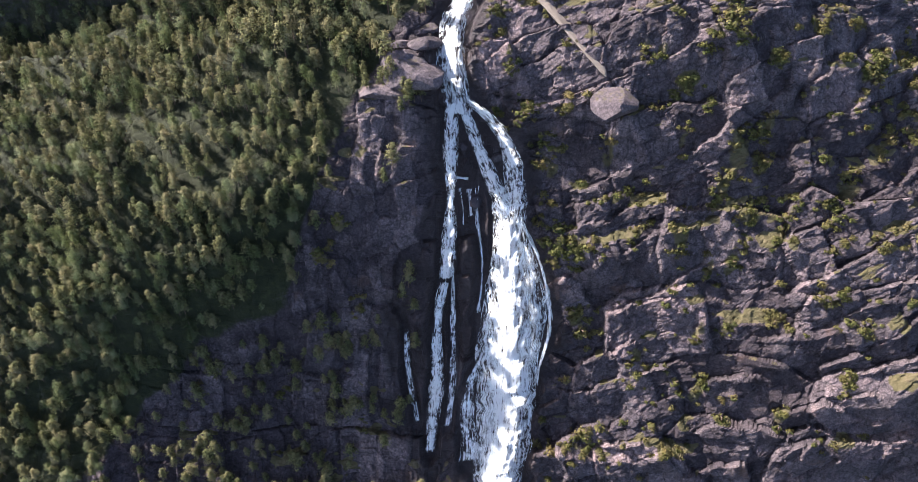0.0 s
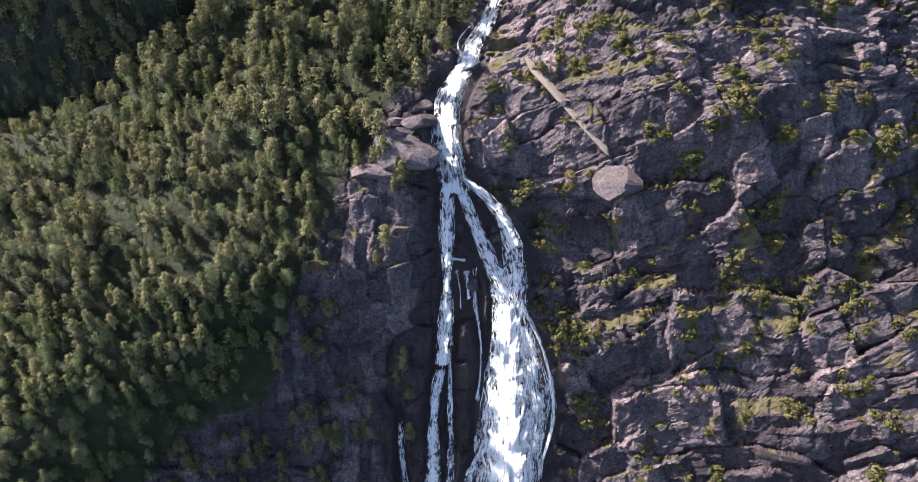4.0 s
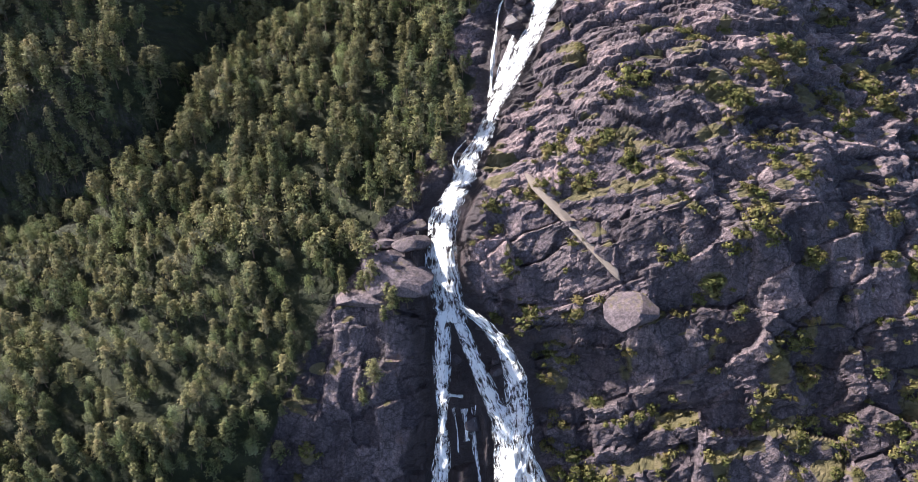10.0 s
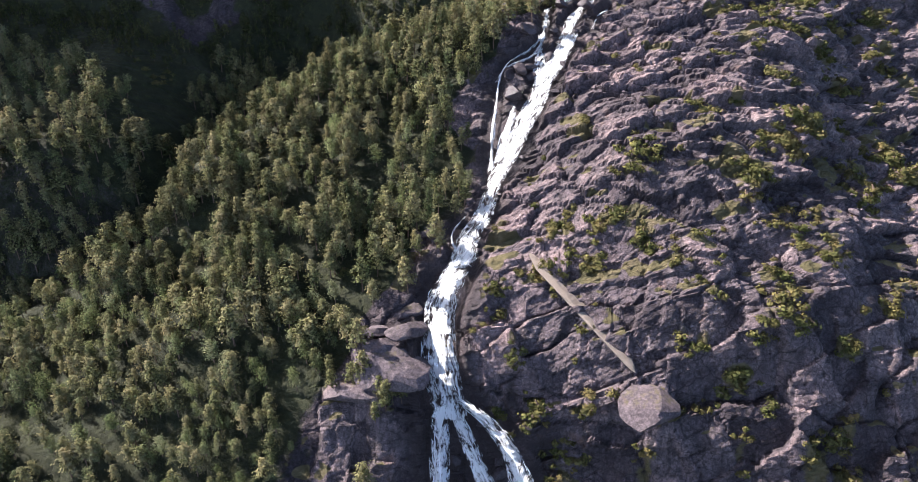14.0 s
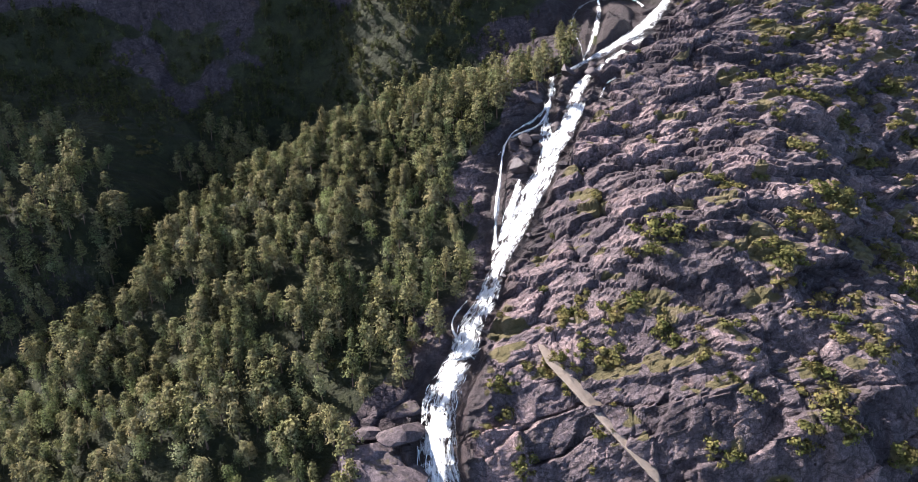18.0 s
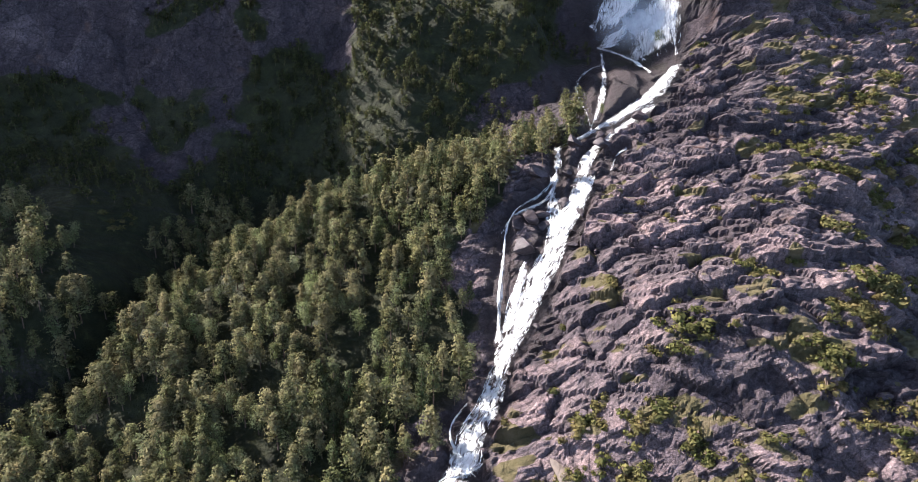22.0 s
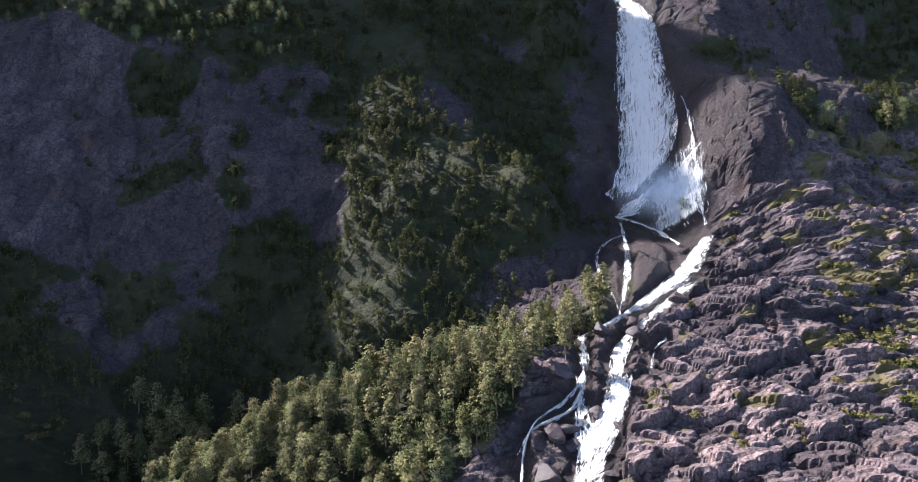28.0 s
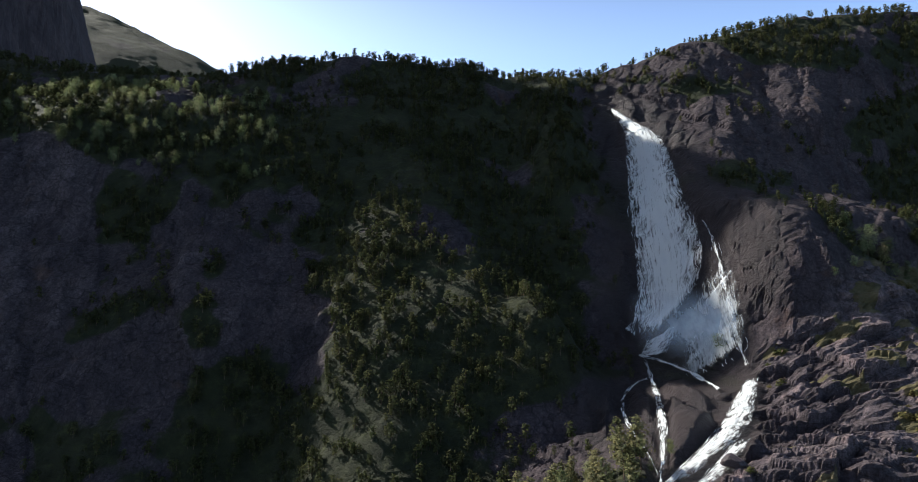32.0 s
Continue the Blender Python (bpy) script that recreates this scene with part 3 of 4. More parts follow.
# ---- the mountainside ----
ROWS_Y = np.concatenate([np.arange(112, 150, 0.45), np.arange(150, 172, 0.42), np.arange(172, 262, 0.46), np.arange(262, 440, 0.72), np.arange(440, 480, 0.9), np.arange(480, 670, 0.82), np.arange(670, 1080, 8)])
COLS = 800
HALF = np.interp(ROWS_Y, [112, 240, 330, 420, 486, 660, 1080], [225, 225, 260, 325, 446, 460, 800])
X = 10 + np.linspace(-1, 1, COLS)[None, :] * HALF[:, None]
Y = np.repeat(ROWS_Y[:, None], COLS, 1)
Z = base(X, Y)


def slopes(x, y, z):
    """The upward normals of a grid."""
    p = np.stack([x, y, z], -1)
    a, b = np.gradient(p, axis=1), np.gradient(p, axis=0)
    n = np.cross(a, b)
    return n / np.maximum(np.linalg.norm(n, axis=-1, keepdims=True), 1e-9)


def relief():
    """How far the rock stands out of the smooth mountainside, and where woods, moss and wet rock lie."""
    dz = np.diff(Z, axis=0, prepend=Z[:1])
    dy = np.diff(Y, axis=0, prepend=Y[:1])
    s = np.cumsum(np.hypot(dz, dy), axis=0)
    side = X - stream_x(Y)
    west = step(2, -12, side)
    front = step(282, 250, Y + 0.15 * (X - 60) + 6 * ripple(X / 25, Y / 25, 3))
    foot = np.interp(X, [120, 140, 160, 180, 240, 330], [478, 462, 460, 468, 503, 518])
    back = np.where(side < 0, step(400, 425, Y), step(foot, foot + 16, Y))
    crest = step(612, 640, Y)
    bx, bs = X + 4 * rough(X / 36, s / 36, 5, 3), s + 4 * rough(X / 36, s / 36, 9, 3)
    tx, ts = bx + 0.12 * bs, bs - 0.1 * bx + 5 * np.sin(bx / 21)
    out = 3.2 * rough(X / 45, s / 45, 21) + 0.7 * rough(X / 11, s / 11, 31)
    tone = np.zeros(X.shape)

    def shingles(u, v, seed, high, tilt, soft=0.3, round=0.0):
        """Blocks with rounded shoulders that tip outwards towards their lower edge."""
        r, q, w, du, dv, edge = blocks(u, v, seed)
        shoulder = np.sqrt(np.clip(edge / soft, 0, 1)) - 1
        return high * (r - 0.5) + tilt * (-dv) * (0.3 + 1.2 * w) + 2.2 * tilt * (q - 0.5) * du + 0.55 * high * shoulder + round * (1 - (2.2 * du) ** 2 - (2.2 * dv) ** 2), r

    def pile(*layers):
        total, t = 0, 0
        for k, layer in enumerate(layers):
            d, r = shingles(*layer)
            total, t = total + d, t + (r - 0.5) * 0.7**k
        return total, t

    def laid(turn, wide, high, away=0.0):
        """Coordinates for blocks of a given width and height whose joints are turned by some degrees."""
        c, d = math.cos(math.radians(turn)), math.sin(math.radians(turn))
        return (c * bx + d * bs + away) / wide, (c * bs - d * bx + 4 * np.sin((bx + away) / 23)) / high

    dome, dome_tone = pile((*laid(16, 19, 13), 41, 3.2, 2.2, 0.1), (*laid(-17, 9, 6.2, 40), 45, 1.9, 1.3, 0.12), (*laid(8, 4.2, 3.2, 9), 49, 0.9, 0.6, 0.12), (tx / 1.8, ts / 1.6, 47, 0.14, 0.08, 0.15))
    face, face_tone = pile(((bx - 20) / 44, (bs + 0.12 * bx) / 34, 51, 3.4, -2.4, 0.04), ((bx + 0.5 * bs) / 15, (bs - 0.3 * bx) / 19, 55, 2.6, -1.8, 0.05), (bx / 6, bs / 7.5, 59, 1.25, 1.0, 0.07), (tx / 2.6, ts / 2.2, 58, 0.32, 0.25, 0.12))
    band = (bs + 0.1 * bx + 5 * rough(X / 55, s / 70, 53)) / 31
    stair = band - np.floor(band)
    face = face + 4.2 * (np.where(stair < 0.76, stair / 0.76, (1 - stair) / 0.24) - 0.5) * np.clip(0.45 + 0.9 * ripple(X / 38, np.floor(band) * 7.3, 57), 0, 1)
    slab, slab_tone = pile((bx / 17, bs / 30, 61, 2.6, -1.4, 0.06), (bx / 6, bs / 12, 65, 1.4, -0.7, 0.06), (tx / 2.6, ts / 3.4, 67, 0.5, -0.25, 0.12))
    wall, wall_tone = pile(((bx + 0.35 * bs) / 34, bs / 64, 75, 2.4, -1.0, 0.04), ((bx - 0.35 * bs) / 12, bs / 44, 79, 1.8, -0.7, 0.06), ((bx - 0.2 * bs) / 4, bs / 12, 77, 0.9, -0.35, 0.1))
    wall = wall + 2.6 * rough(bx / 34, s / 120, 71)

    def blend(d, f, l, w):
        return (1 - back) * ((1 - west) * (front * f + (1 - front) * d) + west * (front * l + (1 - front) * 0.7 * d)) + back * w

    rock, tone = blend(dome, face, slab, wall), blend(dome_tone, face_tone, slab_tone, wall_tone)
    low = np.interp(X, [-230, -187, -143, -109, -68, -56, -46, -25, 0], [-60, -45, -14, 16, 36, 62, 88, 106, 140])
    edge = np.interp(Y, [236, 250, 265, 293, 305, 318, 330, 345, 358, 372, 395], [-36, -30, -21, -15, -12, -20, -38, -40, -30, -25, -20])
    patch = rough(X / 30, s / 30, 91)
    woods = (1 - back) * step(low - 8, low + 14, Z + 10 * patch) * step(edge + 5, edge - 5, side + 5 * rough(X / 14, Y / 14, 95))
    slab_side = step(-78, -100, X + 8 * patch) * step(222, 236, Z + 6 * patch) * step(350, 332, Z)
    far_green = step(-0.3, 0.5, 0.22 + rough(bx / 60, s / 50, 97) + 0.45 * patch + 0.16 * rough(X / 9, s / 9, 98) - 0.1 - 0.9 * slab_side + 1.0 * step(236, 216, Z) * step(30, 0, X) + 0.45 * np.exp(-((X / 60) ** 2)) + 0.7 * step(322, 345, Z) * step(-40, -80, X) - 0.35 * step(120, 160, X) + 1.3 * step(185, 205, X) * step(264, 270, Z) * step(318, 296, Z) + 0.6 * crest - 0.6 * step(40, 12, water_distance(X, Y, UPPER)))
    pool = np.exp(-(((X - 102) / 30) ** 2) - ((Y - 446) / 34) ** 2)
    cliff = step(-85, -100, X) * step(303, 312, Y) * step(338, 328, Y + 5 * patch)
    woods = np.maximum(woods, back * far_green * (1 - step(0.25, 0.5, pool))) * (1 - 0.5 * cliff) * step(700, 660, Y)
    out = out + rock * (1 - 0.65 * woods)
    wet, deep = np.maximum(0.95 * step(0.12, 0.45, pool) * step(132, 122, X), 0.95 * step(0.25, 0.7, np.exp(-(((X - 158) / 20) ** 2) - ((Y - 506) / 30) ** 2) + 0.15 * patch) * back), np.zeros(X.shape)
    for line in WATERS:
        d = water_distance(X, Y, line)
        wide = 18 * (line is UPPER) + 6 * front * west
        wet = np.maximum(wet, step(7 + wide, 0.5 + 0.33 * wide, d + (2.5 + 4 * front) * ripple(X / 5, s / 9, 99)))
        deep = np.maximum(deep, step(3.2, 0.2, d))
    out = out + 4.5 * np.exp(-(((X - 111) / 9) ** 2) - ((Y - 455) / 11) ** 2) + 4 * np.exp(-(((X - 101) / 9) ** 2) - ((Y - 431) / 11) ** 2) + 2.5 * np.exp(-(((X - 93) / 5) ** 2) - ((Y - 455) / 13) ** 2)
    out = out * (1 - 0.85 * deep) - 1.8 * deep
    # lower tone paints shade onto far wall, front faces and gully cliff
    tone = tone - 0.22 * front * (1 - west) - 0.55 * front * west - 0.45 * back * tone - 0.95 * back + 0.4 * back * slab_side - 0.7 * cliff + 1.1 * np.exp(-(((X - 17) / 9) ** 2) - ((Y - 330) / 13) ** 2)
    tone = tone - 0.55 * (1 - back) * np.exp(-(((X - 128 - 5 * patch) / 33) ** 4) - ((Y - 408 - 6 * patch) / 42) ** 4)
    return out, woods, wet, west, front, back, s, tone


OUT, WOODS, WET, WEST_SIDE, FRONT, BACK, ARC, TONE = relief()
OUT = blurred(OUT, 0.6, 1)
N0 = slopes(X, Y, Z)
X, Y, Z = X + OUT * N0[..., 0], Y + OUT * N0[..., 1], Z + OUT * N0[..., 2]
NORMAL = slopes(X, Y, Z)
LEDGE = blurred(blurred(NORMAL[..., 2], 1.2, 0), 1.2, 1)
DAMP = rough(X / 15, ARC / 9, 111)
GRASSY = step(130, 185, X + 12 * DAMP) * step(370, 425, Y) * (1 - BACK)
MOSS = np.where(FRONT > 0.5, step(0.78, 0.97, LEDGE + 0.25 * DAMP), step(0.15, 0.5, DAMP + 0.3 * rough(X / 50, ARC / 50, 119) + 0.4 * GRASSY + 0.8 * step(0.93, 0.99, LEDGE) - 0.35)) * (1 - WET) * np.where(BACK > 0.5, 0.25, 1)
MOSS = np.maximum(MOSS, 0.85 * step(0.3, 0.6, rough(X / 36, ARC / 22, 117)) * step(0.68, 0.82, LEDGE) * FRONT * (1 - WET))
MOSS = np.maximum(MOSS, step(655, 690, Y) * step(-340, -310, X))
# painted darker over the added west ridge, which would stand pale in sun
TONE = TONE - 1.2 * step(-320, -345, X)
for x, y, reach in THICKETS:
    near = np.exp(-(((X - x) / (1.1 * reach)) ** 2) - ((Y - y) / (0.8 * reach)) ** 2)
    MOSS = np.maximum(MOSS, near * (0.6 + 0.5 * DAMP) * (1 - WET))


def mesh_of(name, verts, faces, materials, smooth=True, slots=None):
    """A mesh from arrays of corners and of faces with the same number of corners each."""
    me = bpy.data.meshes.new(name)
    verts, faces = np.asarray(verts, np.float32), np.asarray(faces, np.int32)
    me.vertices.add(len(verts))
    me.vertices.foreach_set("co", verts.ravel())
    me.loops.add(faces.size)
    me.loops.foreach_set("vertex_index", faces.ravel())
    me.polygons.add(len(faces))
    me.polygons.foreach_set("loop_start", np.arange(len(faces), dtype=np.int32) * faces.shape[1])
    me.polygons.foreach_set("use_smooth", np.full(len(faces), smooth))
    for m in materials:
        me.materials.append(m)
    if slots is not None:
        me.polygons.foreach_set("material_index", np.asarray(slots, np.int32))
    me.update(calc_edges=True)
    return me


def grid_faces(rows, cols):
    k = np.arange(rows * cols).reshape(rows, cols)
    return np.stack([k[:-1, :-1], k[:-1, 1:], k[1:, 1:], k[1:, :-1]], -1).reshape(-1, 4)


def add_value(me, name, values):
    me.attributes.new(name, "FLOAT", "POINT").data.foreach_set("value", np.asarray(values, np.float32).ravel())


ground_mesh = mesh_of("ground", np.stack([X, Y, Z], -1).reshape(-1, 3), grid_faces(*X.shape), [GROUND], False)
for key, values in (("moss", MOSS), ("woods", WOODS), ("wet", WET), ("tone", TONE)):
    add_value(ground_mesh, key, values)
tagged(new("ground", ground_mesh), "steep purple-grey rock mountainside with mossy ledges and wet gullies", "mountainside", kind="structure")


def on_rock(x, y):
    """Places on the finished rock, and its smooth outward normals, for arrays of plan coordinates."""
    x, y = np.asarray(x, float), np.asarray(y, float)
    r = np.clip(np.interp(y, ROWS_Y, np.arange(len(ROWS_Y))), 0, len(ROWS_Y) - 1.001)
    half = np.interp(y, ROWS_Y, HALF)
    c = np.clip((x - 10 + half) / (2 * half) * (COLS - 1), 0, COLS - 1.001)
    i, j = r.astype(int), c.astype(int)
    a, b = (r - i)[..., None], (c - j)[..., None]
    grid = np.stack([X, Y, Z], -1)

    def mixed(g):
        return (g[i, j] * (1 - a) + g[i + 1, j] * a) * (1 - b) + (g[i, j + 1] * (1 - a) + g[i + 1, j + 1] * a) * b

    return mixed(grid), mixed(N0)


# the valley floor behind, and the mountains beyond the ridge
def outer_ground():
    u, v = np.meshgrid(np.linspace(-4500, 4500, 61), np.linspace(-4500, 4500, 61))
    z = np.where((abs(u) < 600) & (v > -200) & (v < 1150), -90, -78) + 6 * rough(u / 400, v / 400, 131) + 500 * step(900, 2600, np.hypot(u, v - 400) - 600 * step(300, -600, v) * 2)
    z = np.where(v > 1100, np.minimum(z, 330), z)
    return mesh_of("valley", np.stack([u, v, z], -1).reshape(-1, 3), grid_faces(61, 61), [GROUND])


valley = outer_ground()
for key, value in (("moss", 0.3), ("woods", 1.0), ("wet", 0.0), ("tone", 0.0)):
    add_value(valley, key, np.full(61 * 61, value))
tagged(new("valley", valley), "wooded valley floor reaching to the horizon behind the mountainside", "valley", kind="structure")


def far_mountain(name, cx, cy, wide, high, foot, seed):
    u, v = np.meshgrid(np.linspace(-1, 1, 240), np.linspace(-1, 1, 150))
    r = np.hypot(u, v * 0.9)
    x, y = cx + wide * u, cy + wide * 0.8 * v
    z = foot + (high - foot) * np.clip(1 - r**1.9, -3, 1) + 0.045 * wide * rough(u * 2.4, v * 2.4, seed, 8) * step(1.1, 0.4, r)
    me = mesh_of(name, np.stack([x, y, z], -1).reshape(-1, 3), grid_faces(150, 240), [GROUND])
    # wood colour and low tone darken it, standing in for its backlit side
    for key, values in (("moss", 0 * u), ("woods", 0.8 + 0.3 * rough(u * 6, v * 6, seed + 3)), ("wet", 0 * u), ("tone", 0 * u - 0.8)):
        add_value(me, key, values)
    return tagged(new(name, me), "bare dark mountain top in the distance beyond the ridge", "mountain", kind="structure")


far_mountain("distant_mountain", -830, 1750, 590, 935, 640, 141)
far_mountain("distant_mountain", -1130, 1600, 330, 1010, 700, 151)

far_mountain("distant_mountain", -540, 1150, 210, 615, 520, 161)


# ---- the waterfall ----
def part(name, me, parent, label=""):
    """Links a mesh as one part under a thing."""
    ob = new(name, me)
    ob.parent = parent
    return tagged(ob, label)


def smooth_way(line, pace):
    """Points every pace metres along a stream: x, y, width."""
    p = np.array(line, float)
    for _ in range(2):
        q = np.empty((2 * len(p), 3))
        q[0::2] = np.vstack([p[:1], 0.75 * p[:-1] + 0.25 * p[1:]])
        q[1::2] = np.vstack([0.25 * p[:-1] + 0.75 * p[1:], p[-1:]])
        p = q
    far = np.concatenate([[0], np.cumsum(np.hypot(*np.diff(p[:, :2], axis=0).T))])
    at = np.arange(0, far[-1], pace)
    return np.stack([np.interp(at, far, p[:, k]) for k in range(3)], 1)


def stream(name, line, parent, material, label="", pace=0.6, lift=0.5, bulge=0.8, seed=0, across=0.7, threads=0.4, level=True, tail=0.02, head=0.025, lean=0.1):
    """A sheet of water that follows the rock below it, and over it the white threads that the water falls apart into."""
    way = smooth_way(line, pace)
    run = np.arange(len(way)) * pace
    way[:, 2] *= 1.04 + 0.36 * np.minimum(1, 7 / way[:, 2]) * rough(run / 7, 0 * run + 3.3 * seed, 260, 3)
    way[:, 0] += 0.06 * np.minimum(9, way[:, 2]) * rough(run / 10, 0 * run + 1.7 * seed, 270, 2)
    tangent = np.gradient(way[:, :2], axis=0)
    tangent /= np.linalg.norm(tangent, axis=1, keepdims=True)
    normal = np.stack([-tangent[:, 1], tangent[:, 0]], 1)
    if level:
        normal = np.tile([1.0, 0.0], (len(way), 1))
    cols = max(5, int(way[:, 2].max() / across) | 1)
    u = np.linspace(-1, 1, cols)
    place, up = on_rock(way[:, None, 0] + normal[:, None, 0] * u * way[:, None, 2] / 2, way[:, None, 1] + normal[:, None, 1] * u * way[:, None, 2] / 2)
    if len(way) > 24:
        place = np.stack([blurred(place[..., k], 6.0 / pace, 0) for k in range(3)], -1)
    fall = np.concatenate([[0], np.cumsum(np.linalg.norm(np.diff(place[:, cols // 2], axis=0), axis=1))])
    fu, fv = u * way[:, None, 2] / 2, np.repeat(fall[:, None], cols, 1)
    # lean stands the sheet's right edge out, so it faces the sun
    wave = 0.36 * rough(fu / 2.2 + 7 * seed, fv / 9, 200 + seed, 3) + 0.16 * rough(fu / 1.0, fv / 3.0, 230 + seed, 2) + np.minimum(5.0, lean * (fu + way[:, None, 2] / 2))
    out = lift + bulge * (1 - u**2) + wave * (0.4 + 0.6 * (1 - u**2))
    sheet = place + up * out[..., None]
    me = mesh_of(name, sheet.reshape(-1, 3), grid_faces(len(way), cols), [material])
    me.attributes.new("flow", "FLOAT_VECTOR", "POINT").data.foreach_set("vector", np.stack([fu, fv, np.full(fu.shape, 3.7 * seed)], -1).astype(np.float32).ravel())
    ends = np.minimum(step(0, head, np.linspace(0, 1, len(way))), step(1, 1 - tail, np.linspace(0, 1, len(way))))[:, None]
    add_value(me, "rim", (1 - abs(u) ** 1.6)[None, :] * ends - 0.6 * (1 - ends))
    body = part(name, me, parent, label)
    rng = np.random.default_rng(900 + seed)
    count = int(threads * (way[:, 2] * np.gradient(fall)).sum() / 2.2)
    k = np.linspace(0, 1, 9)
    long = rng.uniform(2.0, 6.5, count) * rng.uniform(0.5, 1.5, count)
    s0 = rng.uniform(-2, fall[-1], count)
    side = rng.uniform(-1.04, 1.04, count)
    lean = rng.normal(0, 0.05, count)
    s = np.clip(s0[:, None] + long[:, None] * k, 0, fall[-1])
    off = side[:, None] + lean[:, None] * k + 0.05 * ripple(s / 2.5, np.repeat(side[:, None], 9, 1) * 40, 950 + seed)
    row = np.interp(s, fall, np.arange(len(way)))
    col = np.clip((off + 1) / 2 * (cols - 1), 0, cols - 1.001)
    i, j = np.minimum(row.astype(int), len(way) - 2), col.astype(int)
    a, b = (row - i)[..., None], (col - j)[..., None]
    at = (sheet[i, j] * (1 - a) + sheet[i + 1, j] * a) * (1 - b) + (sheet[i, j + 1] * (1 - a) + sheet[i + 1, j + 1] * a) * b
    at = at + up[i, j] * rng.uniform(0.05, 0.5, (count, 1, 1))
    flat = np.stack([np.interp(s, fall, normal[:, 0]), np.interp(s, fall, normal[:, 1]), 0 * s], -1)
    over = (off - np.clip(off, -1, 1))[..., None] * np.interp(s, fall, way[:, 2])[..., None] / 2
    half = (np.sin(math.pi * (0.04 + 0.92 * k)) ** 0.7)[None] * rng.uniform(0.03, 0.13, (count, 1)) * (0.75 + 0.5 * rng.uniform(size=(count, 9)))
    at = at + flat * over
    verts = np.stack([at - flat * half[..., None], at + flat * half[..., None]], 2)
    f = grid_faces(9, 2)
    faces = (f[None] + 18 * np.arange(count)[:, None, None]).reshape(-1, 4)
    strands = new("white_threads", mesh_of("white_threads", verts.reshape(-1, 3), faces, [FOAM]))
    strands.parent = body
    tagged(strands, "thin white threads of falling water", kind="stuff")
    return body


waterfall = tagged(new("waterfall"), "white foaming waterfall plunging in several cascades down dark wet rock", "waterfall")
stream("upper_fall", UPPER, waterfall, HIGH_VEIL, "tall white fall spreading into spray in the shade", pace=1.0, lift=1.2, bulge=1.6, seed=1, threads=0.05, tail=0.05)
stream("fall_skirt", FLARE, waterfall, THIN_WATER, lift=1.0, bulge=0.4, seed=13, level=False, threads=0.3)
stream("fall_skirt", EAST_LACE, waterfall, THIN_WATER, lift=1.0, bulge=0.3, seed=14, level=False, threads=0.3)
stream("fall_skirt", SHELF, waterfall, BROKEN, lift=1.2, bulge=0.6, seed=15, threads=0.3)
stream("fall_skirt", FOOT_VEIL, waterfall, DRIFT, "thin blue-white veil drifting at the foot of the high fall", lift=1.6, bulge=1.0, seed=36, threads=0.05, head=0.3, tail=0.2)
stream("ledge_stream", LIP, waterfall, BROKEN, lift=1.0, bulge=0.4, seed=16, level=False, threads=0.3)
stream("torrent", FOOT, waterfall, BROKEN, "white water pouring round a dark wet rock", lift=1.2, seed=12, threads=0.2)
stream("torrent", BRANCH, waterfall, WATER, "white rapids tumbling over boulders", lift=1.3, bulge=0.4, seed=2, lean=0.06, threads=0.2)
stream("torrent", RUN, waterfall, WATER, "white rapids racing down a rock channel", lift=1.5, bulge=0.4, seed=20, lean=0.1, threads=0.2)
stream("side_stream", WEST_BRANCH, waterfall, WATER, lift=1.1, bulge=0.5, seed=17, level=False, threads=0.2)
stream("side_stream", ROCK_GAP, waterfall, WATER, lift=1.0, bulge=0.4, seed=18, threads=0.2)
stream("side_stream", WEST, waterfall, BROKEN, lift=1.3, bulge=0.6, seed=10, level=False, threads=0.2)
stream("side_stream", GAP, waterfall, WATER, lift=1.0, bulge=0.4, seed=19, threads=0.2)
stream("thin_strand", VEIL_STRAND, waterfall, BROKEN, lift=1.2, bulge=0.5, seed=21, threads=0.3)
stream("thin_strand", SPLASH, waterfall, BROKEN, lift=1.2, bulge=0.5, seed=22, level=False, threads=0.3)
stream("side_stream", SIDE, waterfall, THIN_WATER, lift=1.0, bulge=0.4, seed=8, level=False, threads=0.3)
stream("side_stream", TONGUE, waterfall, THIN_WATER, lift=1.0, bulge=0.3, seed=9, level=False, threads=0.3)
stream("thin_strand", RILL, waterfall, THIN_WATER, lift=1.0, bulge=0.3, seed=23, level=False)
stream("head_chute", CHUTE, waterfall, WATER, "steep white chute above the parting of the falls", lift=2.2, bulge=1.0, seed=24, lean=0.26, threads=0.2)
stream("main_curtain", CURTAIN, waterfall, VEIL, "broad white curtain of falling water", lift=2.6, bulge=2.2, seed=3, lean=0.2, threads=0.2, head=0.04)
stream("east_strand", EAST, waterfall, WATER, lift=2.8, bulge=1.2, seed=25, lean=0.26, threads=0.2, tail=0.08)
stream("middle_strand", MIDDLE, waterfall, WATER, lift=2.7, bulge=1.0, seed=4, lean=0.26, threads=0.2, tail=0.08)
stream("west_strand", LEFT, waterfall, BROKEN, lift=2.4, bulge=1.0, seed=5, lean=0.26, threads=0.3)
stream("west_strand", LEFT_FOOT, waterfall, BROKEN, lift=1.4, bulge=0.8, seed=26, lean=0.26, threads=0.4)
stream("west_strand", LEFT_THREAD, waterfall, THIN_WATER, lift=1.2, bulge=0.4, seed=27, threads=0.4)
